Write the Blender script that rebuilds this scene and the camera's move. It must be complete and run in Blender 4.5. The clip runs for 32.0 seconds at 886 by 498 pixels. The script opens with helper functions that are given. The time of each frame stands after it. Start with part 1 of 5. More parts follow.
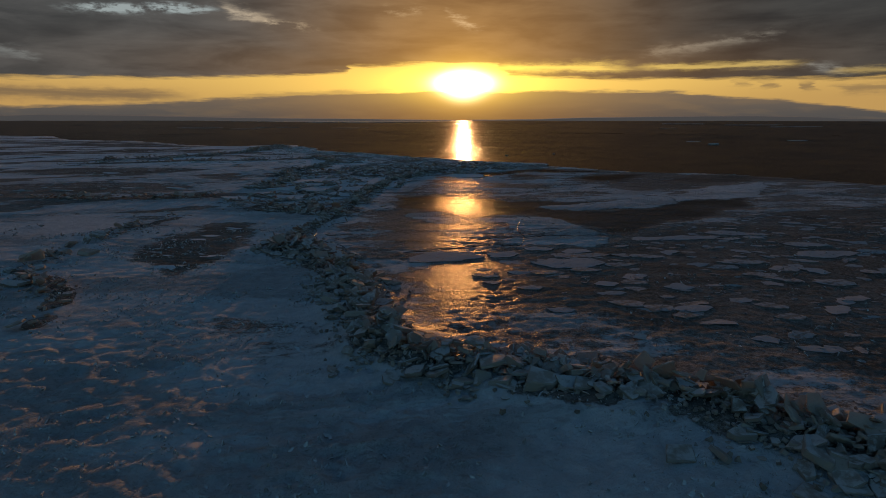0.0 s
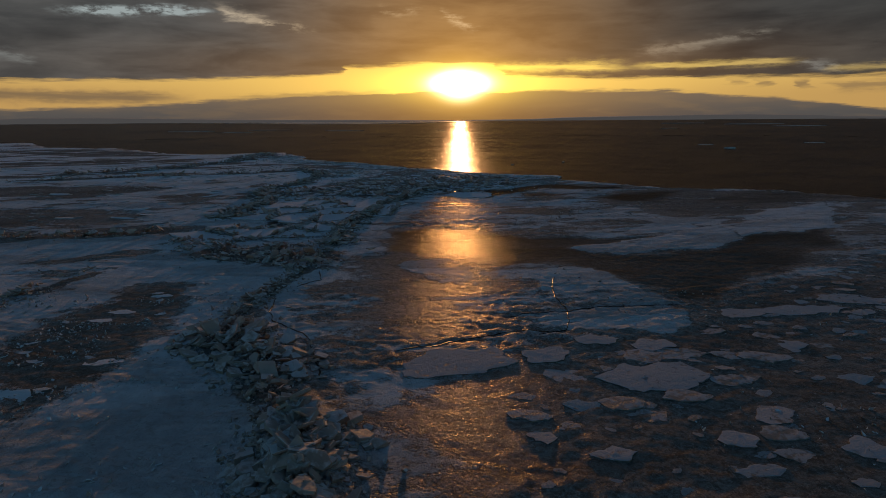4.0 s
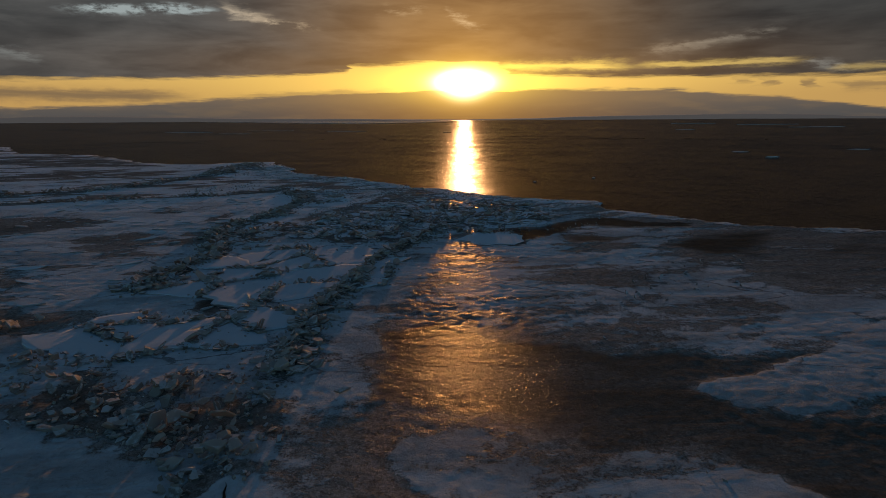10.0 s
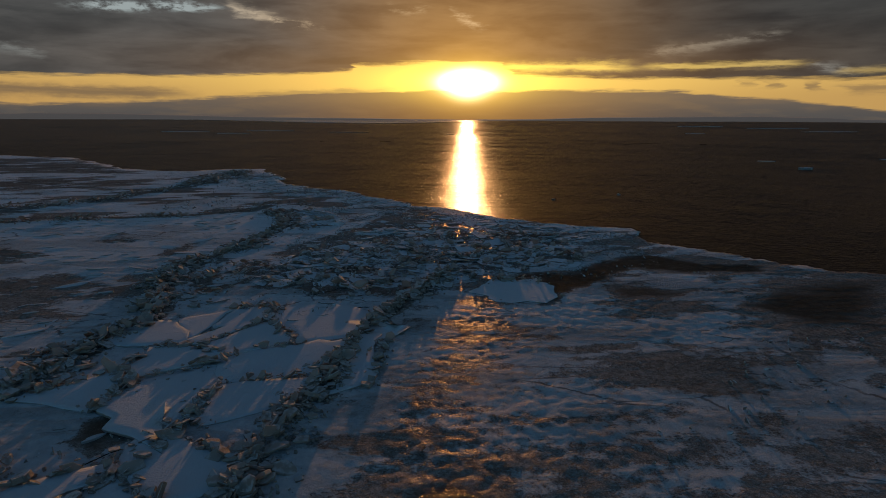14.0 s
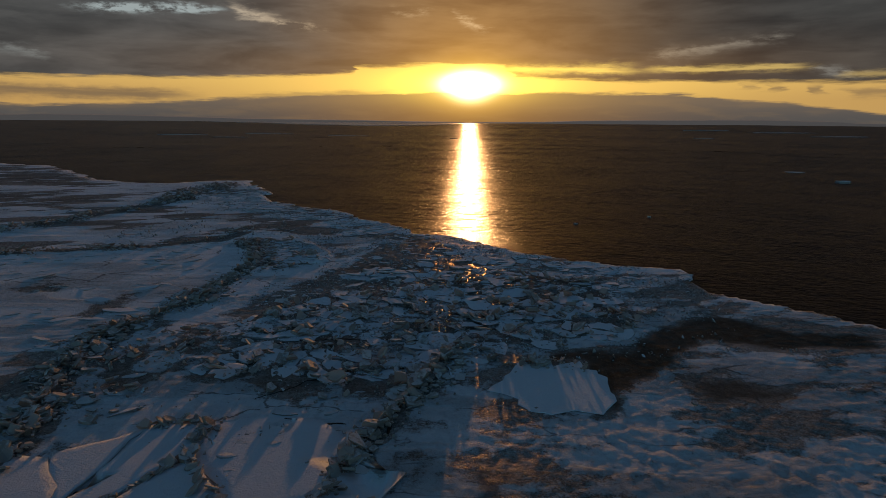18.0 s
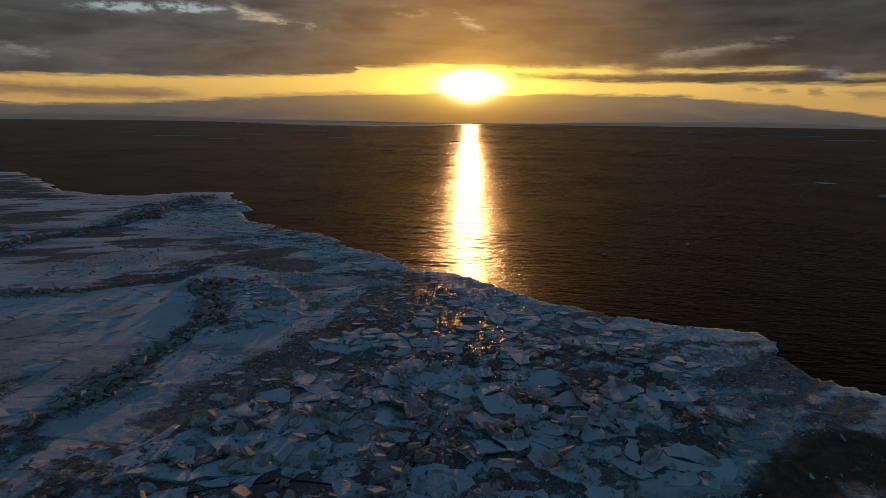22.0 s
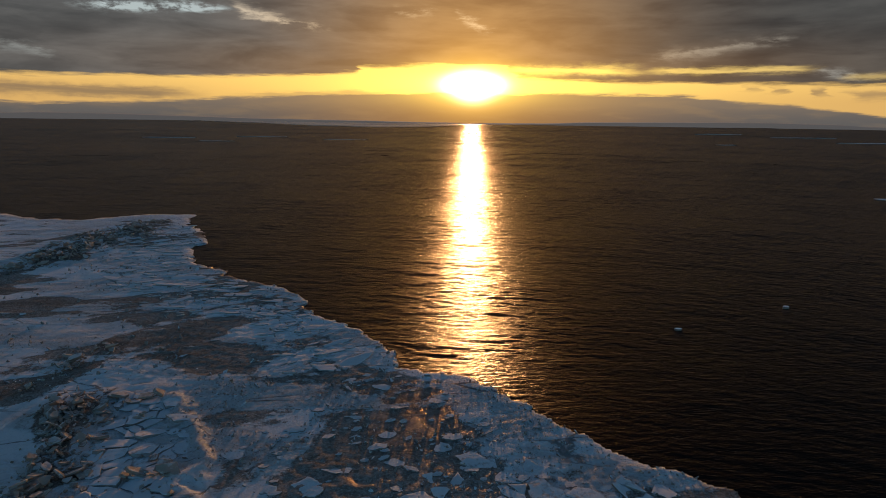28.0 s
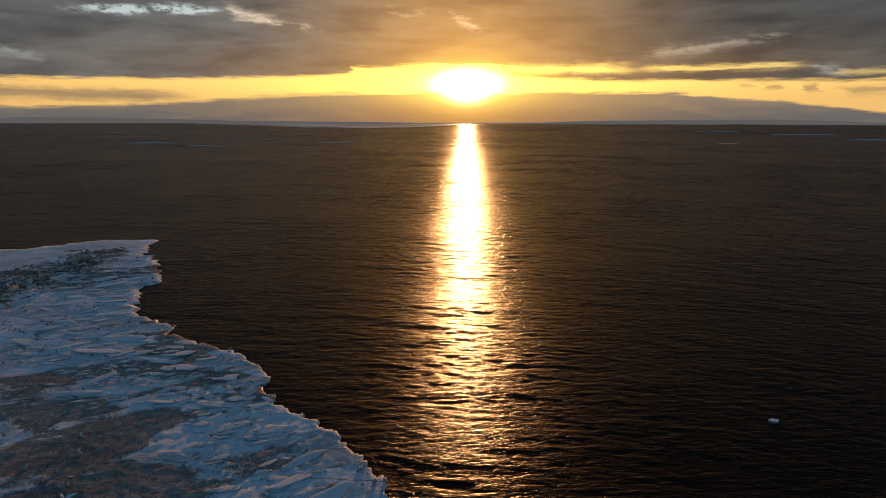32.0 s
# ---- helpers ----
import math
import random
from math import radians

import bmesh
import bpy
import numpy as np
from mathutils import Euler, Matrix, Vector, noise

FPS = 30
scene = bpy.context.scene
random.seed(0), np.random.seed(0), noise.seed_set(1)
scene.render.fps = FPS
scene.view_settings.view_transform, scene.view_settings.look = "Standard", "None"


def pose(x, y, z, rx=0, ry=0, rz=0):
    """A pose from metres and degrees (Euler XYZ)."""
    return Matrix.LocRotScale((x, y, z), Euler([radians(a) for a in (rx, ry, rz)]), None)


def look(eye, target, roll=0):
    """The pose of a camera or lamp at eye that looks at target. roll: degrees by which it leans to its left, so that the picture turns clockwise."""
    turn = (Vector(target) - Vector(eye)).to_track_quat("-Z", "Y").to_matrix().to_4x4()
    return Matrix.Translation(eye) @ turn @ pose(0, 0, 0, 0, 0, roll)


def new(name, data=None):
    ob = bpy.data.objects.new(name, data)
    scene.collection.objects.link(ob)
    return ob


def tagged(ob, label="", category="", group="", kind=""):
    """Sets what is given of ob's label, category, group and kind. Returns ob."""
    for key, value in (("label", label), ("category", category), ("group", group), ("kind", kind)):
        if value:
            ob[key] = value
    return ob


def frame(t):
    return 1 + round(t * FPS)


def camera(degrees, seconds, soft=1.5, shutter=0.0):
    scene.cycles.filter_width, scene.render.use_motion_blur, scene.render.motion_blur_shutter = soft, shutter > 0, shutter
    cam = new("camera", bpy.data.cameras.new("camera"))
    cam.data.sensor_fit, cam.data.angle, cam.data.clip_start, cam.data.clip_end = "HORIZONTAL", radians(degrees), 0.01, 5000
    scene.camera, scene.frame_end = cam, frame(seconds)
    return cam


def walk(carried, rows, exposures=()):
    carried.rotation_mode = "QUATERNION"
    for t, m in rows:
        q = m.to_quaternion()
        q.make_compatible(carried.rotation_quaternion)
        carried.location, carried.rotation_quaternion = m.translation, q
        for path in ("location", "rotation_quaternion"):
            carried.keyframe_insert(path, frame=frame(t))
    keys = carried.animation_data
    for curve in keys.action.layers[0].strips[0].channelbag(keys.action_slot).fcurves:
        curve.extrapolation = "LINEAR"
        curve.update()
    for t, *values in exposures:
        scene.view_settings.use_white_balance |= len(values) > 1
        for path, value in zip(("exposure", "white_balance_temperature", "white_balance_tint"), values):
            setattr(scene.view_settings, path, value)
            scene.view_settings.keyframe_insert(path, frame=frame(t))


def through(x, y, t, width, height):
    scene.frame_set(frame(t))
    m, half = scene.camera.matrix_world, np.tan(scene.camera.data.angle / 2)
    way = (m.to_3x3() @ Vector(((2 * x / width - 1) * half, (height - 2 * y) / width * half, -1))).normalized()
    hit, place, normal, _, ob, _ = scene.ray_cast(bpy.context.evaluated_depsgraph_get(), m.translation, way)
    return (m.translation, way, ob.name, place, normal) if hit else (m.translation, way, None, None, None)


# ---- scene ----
cam = camera(72.0, 32.0, 0.5)
PATH = [
    (0, (0.0, 0.0, 8.0), (0.789, 19.545, 3.839), 0.03),
    (0.5, (-0.006, 1.556, 8.163), (0.78, 21.102, 4.003), 0.02),
    (1, (-0.011, 3.135, 8.32), (0.776, 22.681, 4.164), 0.03),
    (1.5, (-0.014, 4.732, 8.473), (0.778, 24.279, 4.324), -0.03),
    (2, (-0.015, 6.348, 8.622), (0.795, 25.888, 4.472), -0.11),
    (2.5, (-0.016, 7.977, 8.767), (0.823, 27.505, 4.604), -0.24),
    (3, (-0.016, 9.618, 8.909), (0.847, 29.138, 4.733), -0.35),
    (3.5, (-0.014, 11.268, 9.05), (0.857, 30.788, 4.885), -0.42),
    (4, (-0.015, 12.924, 9.19), (0.855, 32.452, 5.038), -0.4),
    (4.5, (-0.014, 14.587, 9.329), (0.847, 34.123, 5.196), -0.39),
    (5, (-0.013, 16.251, 9.467), (0.832, 35.794, 5.331), -0.38),
    (5.5, (-0.014, 17.919, 9.605), (0.807, 37.463, 5.449), -0.37),
    (6, (-0.015, 19.586, 9.743), (0.779, 39.131, 5.584), -0.36),
    (6.5, (-0.016, 21.254, 9.882), (0.757, 40.799, 5.714), -0.37),
    (7, (-0.017, 22.92, 10.021), (0.743, 42.464, 5.85), -0.39),
    (7.5, (-0.02, 24.585, 10.159), (0.732, 44.127, 5.979), -0.39),
    (8, (-0.024, 26.246, 10.3), (0.722, 45.788, 6.113), -0.36),
    (8.5, (-0.027, 27.905, 10.441), (0.717, 47.446, 6.249), -0.33),
    (9, (-0.032, 29.56, 10.583), (0.714, 49.102, 6.392), -0.32),
    (9.5, (-0.036, 31.212, 10.725), (0.71, 50.754, 6.535), -0.33),
    (10, (-0.04, 32.859, 10.869), (0.698, 52.401, 6.679), -0.33),
    (10.5, (-0.046, 34.503, 11.012), (0.682, 54.045, 6.824), -0.32),
    (11, (-0.05, 36.145, 11.158), (0.665, 55.685, 6.974), -0.29),
    (11.5, (-0.057, 37.782, 11.305), (0.649, 57.324, 7.129), -0.19),
    (12, (-0.061, 39.416, 11.45), (0.633, 58.962, 7.278), -0.03),
    (12.5, (-0.067, 41.049, 11.597), (0.618, 60.597, 7.424), 0.09),
    (13, (-0.071, 42.678, 11.744), (0.607, 62.228, 7.561), 0.19),
    (13.5, (-0.074, 44.307, 11.891), (0.601, 63.858, 7.701), 0.21),
    (14, (-0.077, 45.934, 12.038), (0.598, 65.486, 7.841), 0.23),
    (14.5, (-0.08, 47.561, 12.185), (0.591, 67.114, 7.988), 0.26),
    (15, (-0.08, 49.188, 12.33), (0.58, 68.74, 8.145), 0.27),
    (15.5, (-0.082, 50.817, 12.476), (0.569, 70.368, 8.302), 0.28),
    (16, (-0.08, 52.445, 12.621), (0.561, 71.998, 8.459), 0.29),
    (16.5, (-0.078, 54.077, 12.765), (0.557, 73.63, 8.62), 0.28),
    (17, (-0.073, 55.711, 12.907), (0.557, 75.265, 8.773), 0.34),
    (17.5, (-0.068, 57.349, 13.049), (0.559, 76.904, 8.919), 0.4),
    (18, (-0.061, 58.991, 13.188), (0.56, 78.548, 9.058), 0.44),
    (18.5, (-0.052, 60.638, 13.325), (0.563, 80.196, 9.192), 0.5),
    (19, (-0.042, 62.288, 13.463), (0.568, 81.848, 9.339), 0.49),
    (19.5, (-0.03, 63.944, 13.597), (0.578, 83.506, 9.483), 0.52),
    (20, (-0.017, 65.606, 13.727), (0.595, 85.169, 9.615), 0.53),
    (20.5, (-0.002, 67.275, 13.858), (0.615, 86.838, 9.743), 0.6),
    (21, (0.015, 68.95, 13.986), (0.631, 88.514, 9.868), 0.62),
    (21.5, (0.032, 70.633, 14.112), (0.649, 90.198, 9.999), 0.67),
    (22, (0.052, 72.321, 14.235), (0.666, 91.887, 10.125), 0.69),
    (22.5, (0.071, 74.016, 14.356), (0.678, 93.584, 10.252), 0.71),
    (23, (0.091, 75.718, 14.475), (0.686, 95.286, 10.372), 0.74),
    (23.5, (0.112, 77.425, 14.592), (0.692, 96.995, 10.492), 0.77),
    (24, (0.134, 79.139, 14.706), (0.701, 98.708, 10.602), 0.86),
    (24.5, (0.154, 80.857, 14.821), (0.714, 100.427, 10.717), 1.0),
    (25, (0.174, 82.579, 14.932), (0.73, 102.149, 10.822), 1.18),
    (25.5, (0.192, 84.306, 15.044), (0.746, 103.875, 10.934), 1.31),
    (26, (0.208, 86.035, 15.154), (0.763, 105.604, 11.041), 1.3),
    (26.5, (0.224, 87.766, 15.263), (0.778, 107.332, 11.147), 1.21),
    (27, (0.235, 89.496, 15.373), (0.792, 109.062, 11.253), 1.08),
    (27.5, (0.242, 91.223, 15.483), (0.802, 110.788, 11.363), 0.94),
    (28, (0.245, 92.947, 15.595), (0.807, 112.512, 11.474), 0.8),
    (28.5, (0.243, 94.667, 15.708), (0.809, 114.232, 11.586), 0.67),
    (29, (0.235, 96.376, 15.824), (0.809, 115.941, 11.702), 0.54),
    (29.5, (0.221, 98.077, 15.942), (0.811, 117.639, 11.823), 0.43),
    (30, (0.198, 99.764, 16.065), (0.806, 119.324, 11.95), 0.33),
    (30.5, (0.165, 101.434, 16.192), (0.794, 120.994, 12.075), 0.28),
    (31, (0.122, 103.085, 16.326), (0.777, 122.645, 12.206), 0.23),
    (31.5, (0.067, 104.713, 16.467), (0.749, 124.274, 12.341), 0.16),
    (32, (0.0, 106.313, 16.615), (0.699, 125.876, 12.488), 0.13),
]
EXPOSURES = [(0.0, 0.22), (14.0, 0.24), (19.0, 0.27), (25.0, 0.42), (28.0, 0.72), (32.0, 0.98)]
walk(cam, [(t, look(eye, target, roll)) for t, eye, target, roll in PATH], EXPOSURES)

# ---------------------------------------------------------------- world, sun
SUN_AZ, SUN_EL = 0.0729, 0.0565
PX = 1079.0
world = bpy.data.worlds.new("sunset_sky")
scene.world = world
world.use_nodes = True


class Nodes:
    """Short hand for building node trees."""

    def __init__(self, tree):
        self.tree = tree
        tree.nodes.clear()

    def add(self, kind, operation=""):
        node = self.tree.nodes.new(kind)
        if operation:
            node.operation = operation
        return node

    def put(self, socket, value):
        if isinstance(value, bpy.types.NodeSocket):
            self.tree.links.new(value, socket)
        elif isinstance(value, tuple) and len(value) == 3 and socket.type == "RGBA":
            socket.default_value = (*value, 1)
        else:
            socket.default_value = value

    def m(self, op, a, b=0.0, c=0.0):
        node = self.add("ShaderNodeMath", operation=op)
        for socket, value in zip(node.inputs, (a, b, c)):
            self.put(socket, value)
        return node.outputs[0]

    def step(self, x, lo, hi):
        node = self.add("ShaderNodeMapRange")
        node.interpolation_type = "SMOOTHSTEP"
        for socket, value in zip(node.inputs, (x, lo, hi, 0.0, 1.0)):
            self.put(socket, value)
        return node.outputs[0]

    def mix(self, fac, a, b, blend="MIX"):
        node = self.add("ShaderNodeMix")
        node.data_type, node.blend_type = "RGBA", blend
        for socket, value in ((node.inputs[0], fac), (node.inputs[6], a), (node.inputs[7], b)):
            self.put(socket, value)
        return node.outputs[2]

    def noise(self, vector, scale, detail=4.0, rough=0.55, distortion=0.0):
        node = self.add("ShaderNodeTexNoise")
        for key, value in (("Vector", vector), ("Scale", scale), ("Detail", detail), ("Roughness", rough), ("Distortion", distortion)):
            self.put(node.inputs[key], value)
        return node.outputs["Fac"]

    def xyz(self, x, y, z=0.0):
        node = self.add("ShaderNodeCombineXYZ")
        for socket, value in zip(node.inputs, (x, y, z)):
            self.put(socket, value)
        return node.outputs[0]

    def ramp(self, fac, stops):
        node = self.add("ShaderNodeValToRGB")
        el = node.color_ramp.elements
        while len(el) < len(stops):
            el.new(0.5)
        for e, (at, value) in zip(el, stops):
            e.position = at
            e.color = (value, value, value, 1) if not isinstance(value, tuple) else (*value, 1)
        self.put(node.inputs[0], fac)
        return node.outputs[0]


def build_sky(tree):
    n = Nodes(tree)
    m, step = n.m, n.step
    co = n.add("ShaderNodeTexCoord").outputs["Generated"]
    sep = n.add("ShaderNodeSeparateXYZ")
    n.put(sep.inputs[0], co)
    dx, dy, dz = sep.outputs
    az = m("ARCTAN2", dx, dy)
    u0, v0 = m("MULTIPLY", az, PX), m("MULTIPLY", m("ARCSINE", dz), PX)
    flat = n.xyz(m("MULTIPLY", u0, 0.01), m("MULTIPLY", v0, 0.05))
    # ragged cloud edges
    w1 = n.noise(flat, 1.3, 5, 0.6)
    w2 = n.noise(n.xyz(m("MULTIPLY", u0, 0.006), m("MULTIPLY", v0, 0.06), 7.0), 2.2, 6, 0.62)
    w3 = n.noise(n.xyz(m("MULTIPLY", u0, 0.02), m("MULTIPLY", v0, 0.05), 23.0), 1.7, 5, 0.65)
    u = m("ADD", u0, m("MULTIPLY", m("SUBTRACT", w1, 0.5), 90.0))
    v = m("ADD", v0, m("MULTIPLY", m("SUBTRACT", w2, 0.5), 17.0))
    ua = m("DIVIDE", m("ADD", u, 720.0), 1440.0)

    def edge(points):
        return m("MULTIPLY", n.ramp(ua, [((a + 720) / 1440, b / 200) for a, b in points]), 200.0)

    deck_low = edge([(-620, 57), (-472, 61), (-310, 66), (-222, 69), (-166, 74), (-125, 77), (-112, 86), (-34, 90), (24, 92), (128, 91), (160, 71), (252, 67), (414, 63), (590, 59), (706, 56)])
    bank_top = edge([(-620, 19), (-506, 21), (-405, 28), (-272, 37), (-134, 43), (43, 47), (203, 48), (305, 48), (429, 44), (499, 37), (581, 30), (662, 19), (708, 12)])
    deck = step(m("SUBTRACT", v, deck_low), -3.0, 5.0)
    bank = step(m("SUBTRACT", bank_top, v), -2.0, 4.0)
    near = m("SUBTRACT", u0, SUN_AZ * PX)
    up = m("SUBTRACT", v0, 60.0)

    def glow(wide, tall, centre=0.0):
        a = m("POWER", m("DIVIDE", near, wide), 2.0)
        b = m("POWER", m("DIVIDE", m("SUBTRACT", up, centre), tall), 2.0)
        return m("EXPONENT", m("MULTIPLY", m("ADD", a, b), -1.0))

    def streak(a, b, thick, gain):
        """A pale, thin gap in the deck from a to b."""
        (ua_, va_), (ub_, vb_) = a, b
        t = m("DIVIDE", m("SUBTRACT", u, ua_), ub_ - ua_)
        line = m("ADD", m("MULTIPLY", t, vb_ - va_), va_)
        off = m("POWER", m("DIVIDE", m("SUBTRACT", v, line), m("MULTIPLY", m("ADD", 0.2, m("MULTIPLY", w3, 2.8)), thick)), 2.0)
        along = m("MULTIPLY", step(t, -0.15, 0.2), m("SUBTRACT", 1.0, step(t, 0.8, 1.15)))
        return m("MULTIPLY", m("MULTIPLY", m("EXPONENT", m("MULTIPLY", off, -1.0)), along), gain)

    # billows in the deck
    b1 = n.noise(n.xyz(m("MULTIPLY", u0, 0.004), m("MULTIPLY", v0, 0.018), 3.0), 1.6, 5, 0.55, 0.4)
    b2 = n.noise(n.xyz(m("MULTIPLY", u0, 0.010), m("MULTIPLY", v0, 0.055), 11.0), 1.2, 4, 0.52, 0.3)
    body = m("ADD", m("MULTIPLY", step(b1, 0.28, 0.72), 0.72), m("MULTIPLY", step(b2, 0.25, 0.75), 0.28))
    grey = n.mix(step(u0, -300.0, 500.0), n.mix(body, (0.034, 0.036, 0.037), (0.088, 0.088, 0.086)), n.mix(body, (0.022, 0.023, 0.024), (0.056, 0.056, 0.054)))
    warm = n.mix(body, (0.225, 0.108, 0.036), (0.375, 0.195, 0.062))
    side = m("MAXIMUM", m("MULTIPLY", glow(230.0, 300.0, 40.0), 0.9), m("MULTIPLY", glow(430.0, 46.0, 22.0), 0.50))
    deck_col = n.mix(m("MULTIPLY", side, 0.85), grey, warm)
    pale = streak((-310, 170), (-260, 158), 4.5, 0.3)
    for s in (streak((-310, 170), (-235, 152), 4.5, 0.55), streak((-250, 153), (-170, 146), 3.0, 0.7), streak((-60, 173), (5, 177), 4.0, 0.5), streak((50, 172), (100, 149), 4.0, 0.7), streak((375, 102), (470, 115), 4.5, 0.36), streak((465, 116), (560, 125), 3.5, 0.32), streak((-625, 96), (-570, 90), 4.0, 0.35), streak((600, 79), (665, 67), 3.5, 0.4)):
        pale = m("ADD", pale, s)
    pale_col = n.mix(glow(420.0, 400.0, 60.0), (0.26, 0.29, 0.29), (0.62, 0.42, 0.22))
    deck_col = n.mix(m("MULTIPLY", m("MINIMUM", pale, 1.0), step(m("ADD", b2, m("MULTIPLY", m("SUBTRACT", w3, 0.5), 0.8)), 0.34, 0.62)), deck_col, pale_col)
    deck_col = n.mix(m("MINIMUM", m("MULTIPLY", streak((-520, 157), (-335, 169), 3.0, 1.5), step(w3, 0.36, 0.60)), 1.0), deck_col, (0.27, 0.31, 0.31))
    # bright lanes under the deck beside the sun
    lanes = m("ADD", m("ADD", streak((120, 84), (345, 84), 4.2, 1.0), streak((640, 68), (730, 70), 2.5, 0.5)), streak((375, 82), (590, 81), 2.6, 0.8))
    lane_col = n.mix(glow(300.0, 200.0), (0.52, 0.36, 0.12), (1.1, 0.72, 0.12))
    deck_col = n.mix(m("MINIMUM", lanes, 1.0), deck_col, lane_col)
    gap = n.mix(glow(330.0, 60.0), n.mix(step(v0, 30.0, 75.0), (0.44, 0.26, 0.085), (0.56, 0.35, 0.105)), (1.0, 0.62, 0.12))
    puffs = m("ADD", m("ADD", streak((500, 54), (525, 54), 2.5, 0.5), streak((537, 51), (563, 52), 3.0, 0.7)), m("ADD", streak((592, 48), (622, 51), 3.2, 0.75), streak((655, 43), (712, 45), 3.4, 0.7)))
    thin = m("ADD", streak((-690, 39), (-390, 36), 5.0, 1.0), streak((-300, 38), (-60, 47), 2.0, 0.5))
    gap = n.mix(m("MINIMUM", m("ADD", puffs, thin), 1.0), gap, (0.20, 0.13, 0.065))
    bank_near = n.mix(step(v0, 0.0, 42.0), (0.165, 0.085, 0.034), (0.27, 0.160, 0.055))
    bank_far = n.mix(step(v0, 0.0, 42.0), (0.070, 0.066, 0.064), (0.13, 0.102, 0.078))
    bank_col = n.mix(glow(260.0, 200.0), bank_far, bank_near)
    bank_col = n.mix(m("MULTIPLY", step(b2, 0.45, 0.7), 0.35), bank_col, n.mix(0.5, bank_col, (0.26, 0.16, 0.07)))
    col = n.mix(deck, n.mix(bank, gap, bank_col), deck_col)
    # the sun behind its veil
    veil = m("SUBTRACT", 1.0, m("MULTIPLY", m("MAXIMUM", deck, bank), 0.55))

    def light(amount, colour):
        k = n.add("ShaderNodeVectorMath", operation="SCALE")
        n.put(k.inputs[0], colour)
        n.put(k.inputs["Scale"], amount)
        return k.outputs[0]

    def plus(a, b):
        k = n.add("ShaderNodeVectorMath", operation="ADD")
        n.put(k.inputs[0], a)
        n.put(k.inputs[1], b)
        return k.outputs[0]

    col = plus(col, light(m("MULTIPLY", m("MULTIPLY", glow(36.0, 14.0), veil), 9.0), (1.0, 0.86, 0.50)))
    col = plus(col, light(m("MULTIPLY", glow(26.0, 17.0, -4.0), 5.0), (1.0, 0.85, 0.45)))
    col = plus(col, light(m("MULTIPLY", m("MULTIPLY", glow(120.0, 26.0), veil), 1.1), (1.0, 0.70, 0.06)))
    col = plus(col, light(m("MULTIPLY", glow(70.0, 48.0), 0.42), (1.0, 0.52, 0.05)))
    col = plus(col, light(m("MULTIPLY", glow(255.0, 100.0, 14.0), 0.18), (1.0, 0.47, 0.075)))
    # clear blue evening sky overhead and behind
    sky = n.add("ShaderNodeTexSky")
    sky.sky_type, sky.sun_disc, sky.sun_elevation, sky.sun_rotation = "NISHITA", False, SUN_EL, SUN_AZ
    sky.altitude, sky.air_density, sky.dust_density, sky.ozone_density = 10.0, 1.0, 0.6, 2.0
    high = light(SKY_GAIN, n.mix(1.0, sky.outputs[0], (0.58, 0.92, 1.13), "MULTIPLY"))
    back = step(m("SUBTRACT", m("MULTIPLY", dz, 0.75), dy), -0.35, 0.45)
    col = n.mix(back, col, high)
    bg = n.add("ShaderNodeBackground")
    n.put(bg.inputs[0], col)
    bg.inputs[1].default_value = 1.0
    out = n.add("ShaderNodeOutputWorld")
    n.put(out.inputs[0], bg.outputs[0])


SKY_GAIN = 0.108
build_sky(world.node_tree)

sun_data = bpy.data.lights.new("sun", "SUN")
sun_data.energy, sun_data.angle, sun_data.color = 1.5, radians(0.6), (1.0, 0.47, 0.18)
sun = new("sun", sun_data)
sun_way = Vector((math.sin(SUN_AZ) * math.cos(SUN_EL), math.cos(SUN_AZ) * math.cos(SUN_EL), math.sin(SUN_EL)))
sun.matrix_world = Matrix.Translation((30, 300, 60)) @ sun_way.to_track_quat("Z", "Y").to_matrix().to_4x4()


# ---------------------------------------------------------------- materials
def material(name):
    mat = bpy.data.materials.new(name)
    mat.use_nodes = True
    n = Nodes(mat.node_tree)
    return mat, n


def bump(n, height, distance):
    node = n.add("ShaderNodeBump")
    n.put(node.inputs["Height"], height)
    node.inputs["Distance"].default_value = distance
    node.inputs["Strength"].default_value = 1.0
    return node.outputs[0]


def finish(n, colour, rough, shine, normal, glow_through=None, sheen=(1.0, 0.97, 0.94), smooth=None):
    """Matt body with a share of gloss; ice in blocks also lets light through."""
    matt, gloss, both = n.add("ShaderNodeBsdfDiffuse"), n.add("ShaderNodeBsdfGlossy"), n.add("ShaderNodeMixShader")
    n.put(matt.inputs["Color"], colour)
    n.put(gloss.inputs["Roughness"], rough)
    n.put(gloss.inputs["Color"], sheen)
    n.put(matt.inputs["Normal"], normal)
    n.put(gloss.inputs["Normal"], smooth or normal)
    body = matt.outputs[0]
    if glow_through:
        soft, mixed = n.add("ShaderNodeBsdfTranslucent"), n.add("ShaderNodeMixShader")
        n.put(soft.inputs["Color"], (0.80, 0.72, 0.64))
        n.put(mixed.inputs[0], glow_through)
        n.put(mixed.inputs[1], body)
        n.put(mixed.inputs[2], soft.outputs[0])
        body = mixed.outputs[0]
    n.put(both.inputs[0], shine)
    n.put(both.inputs[1], body)
    n.put(both.inputs[2], gloss.outputs[0])
    out = n.add("ShaderNodeOutputMaterial")
    n.put(out.inputs[0], both.outputs[0])


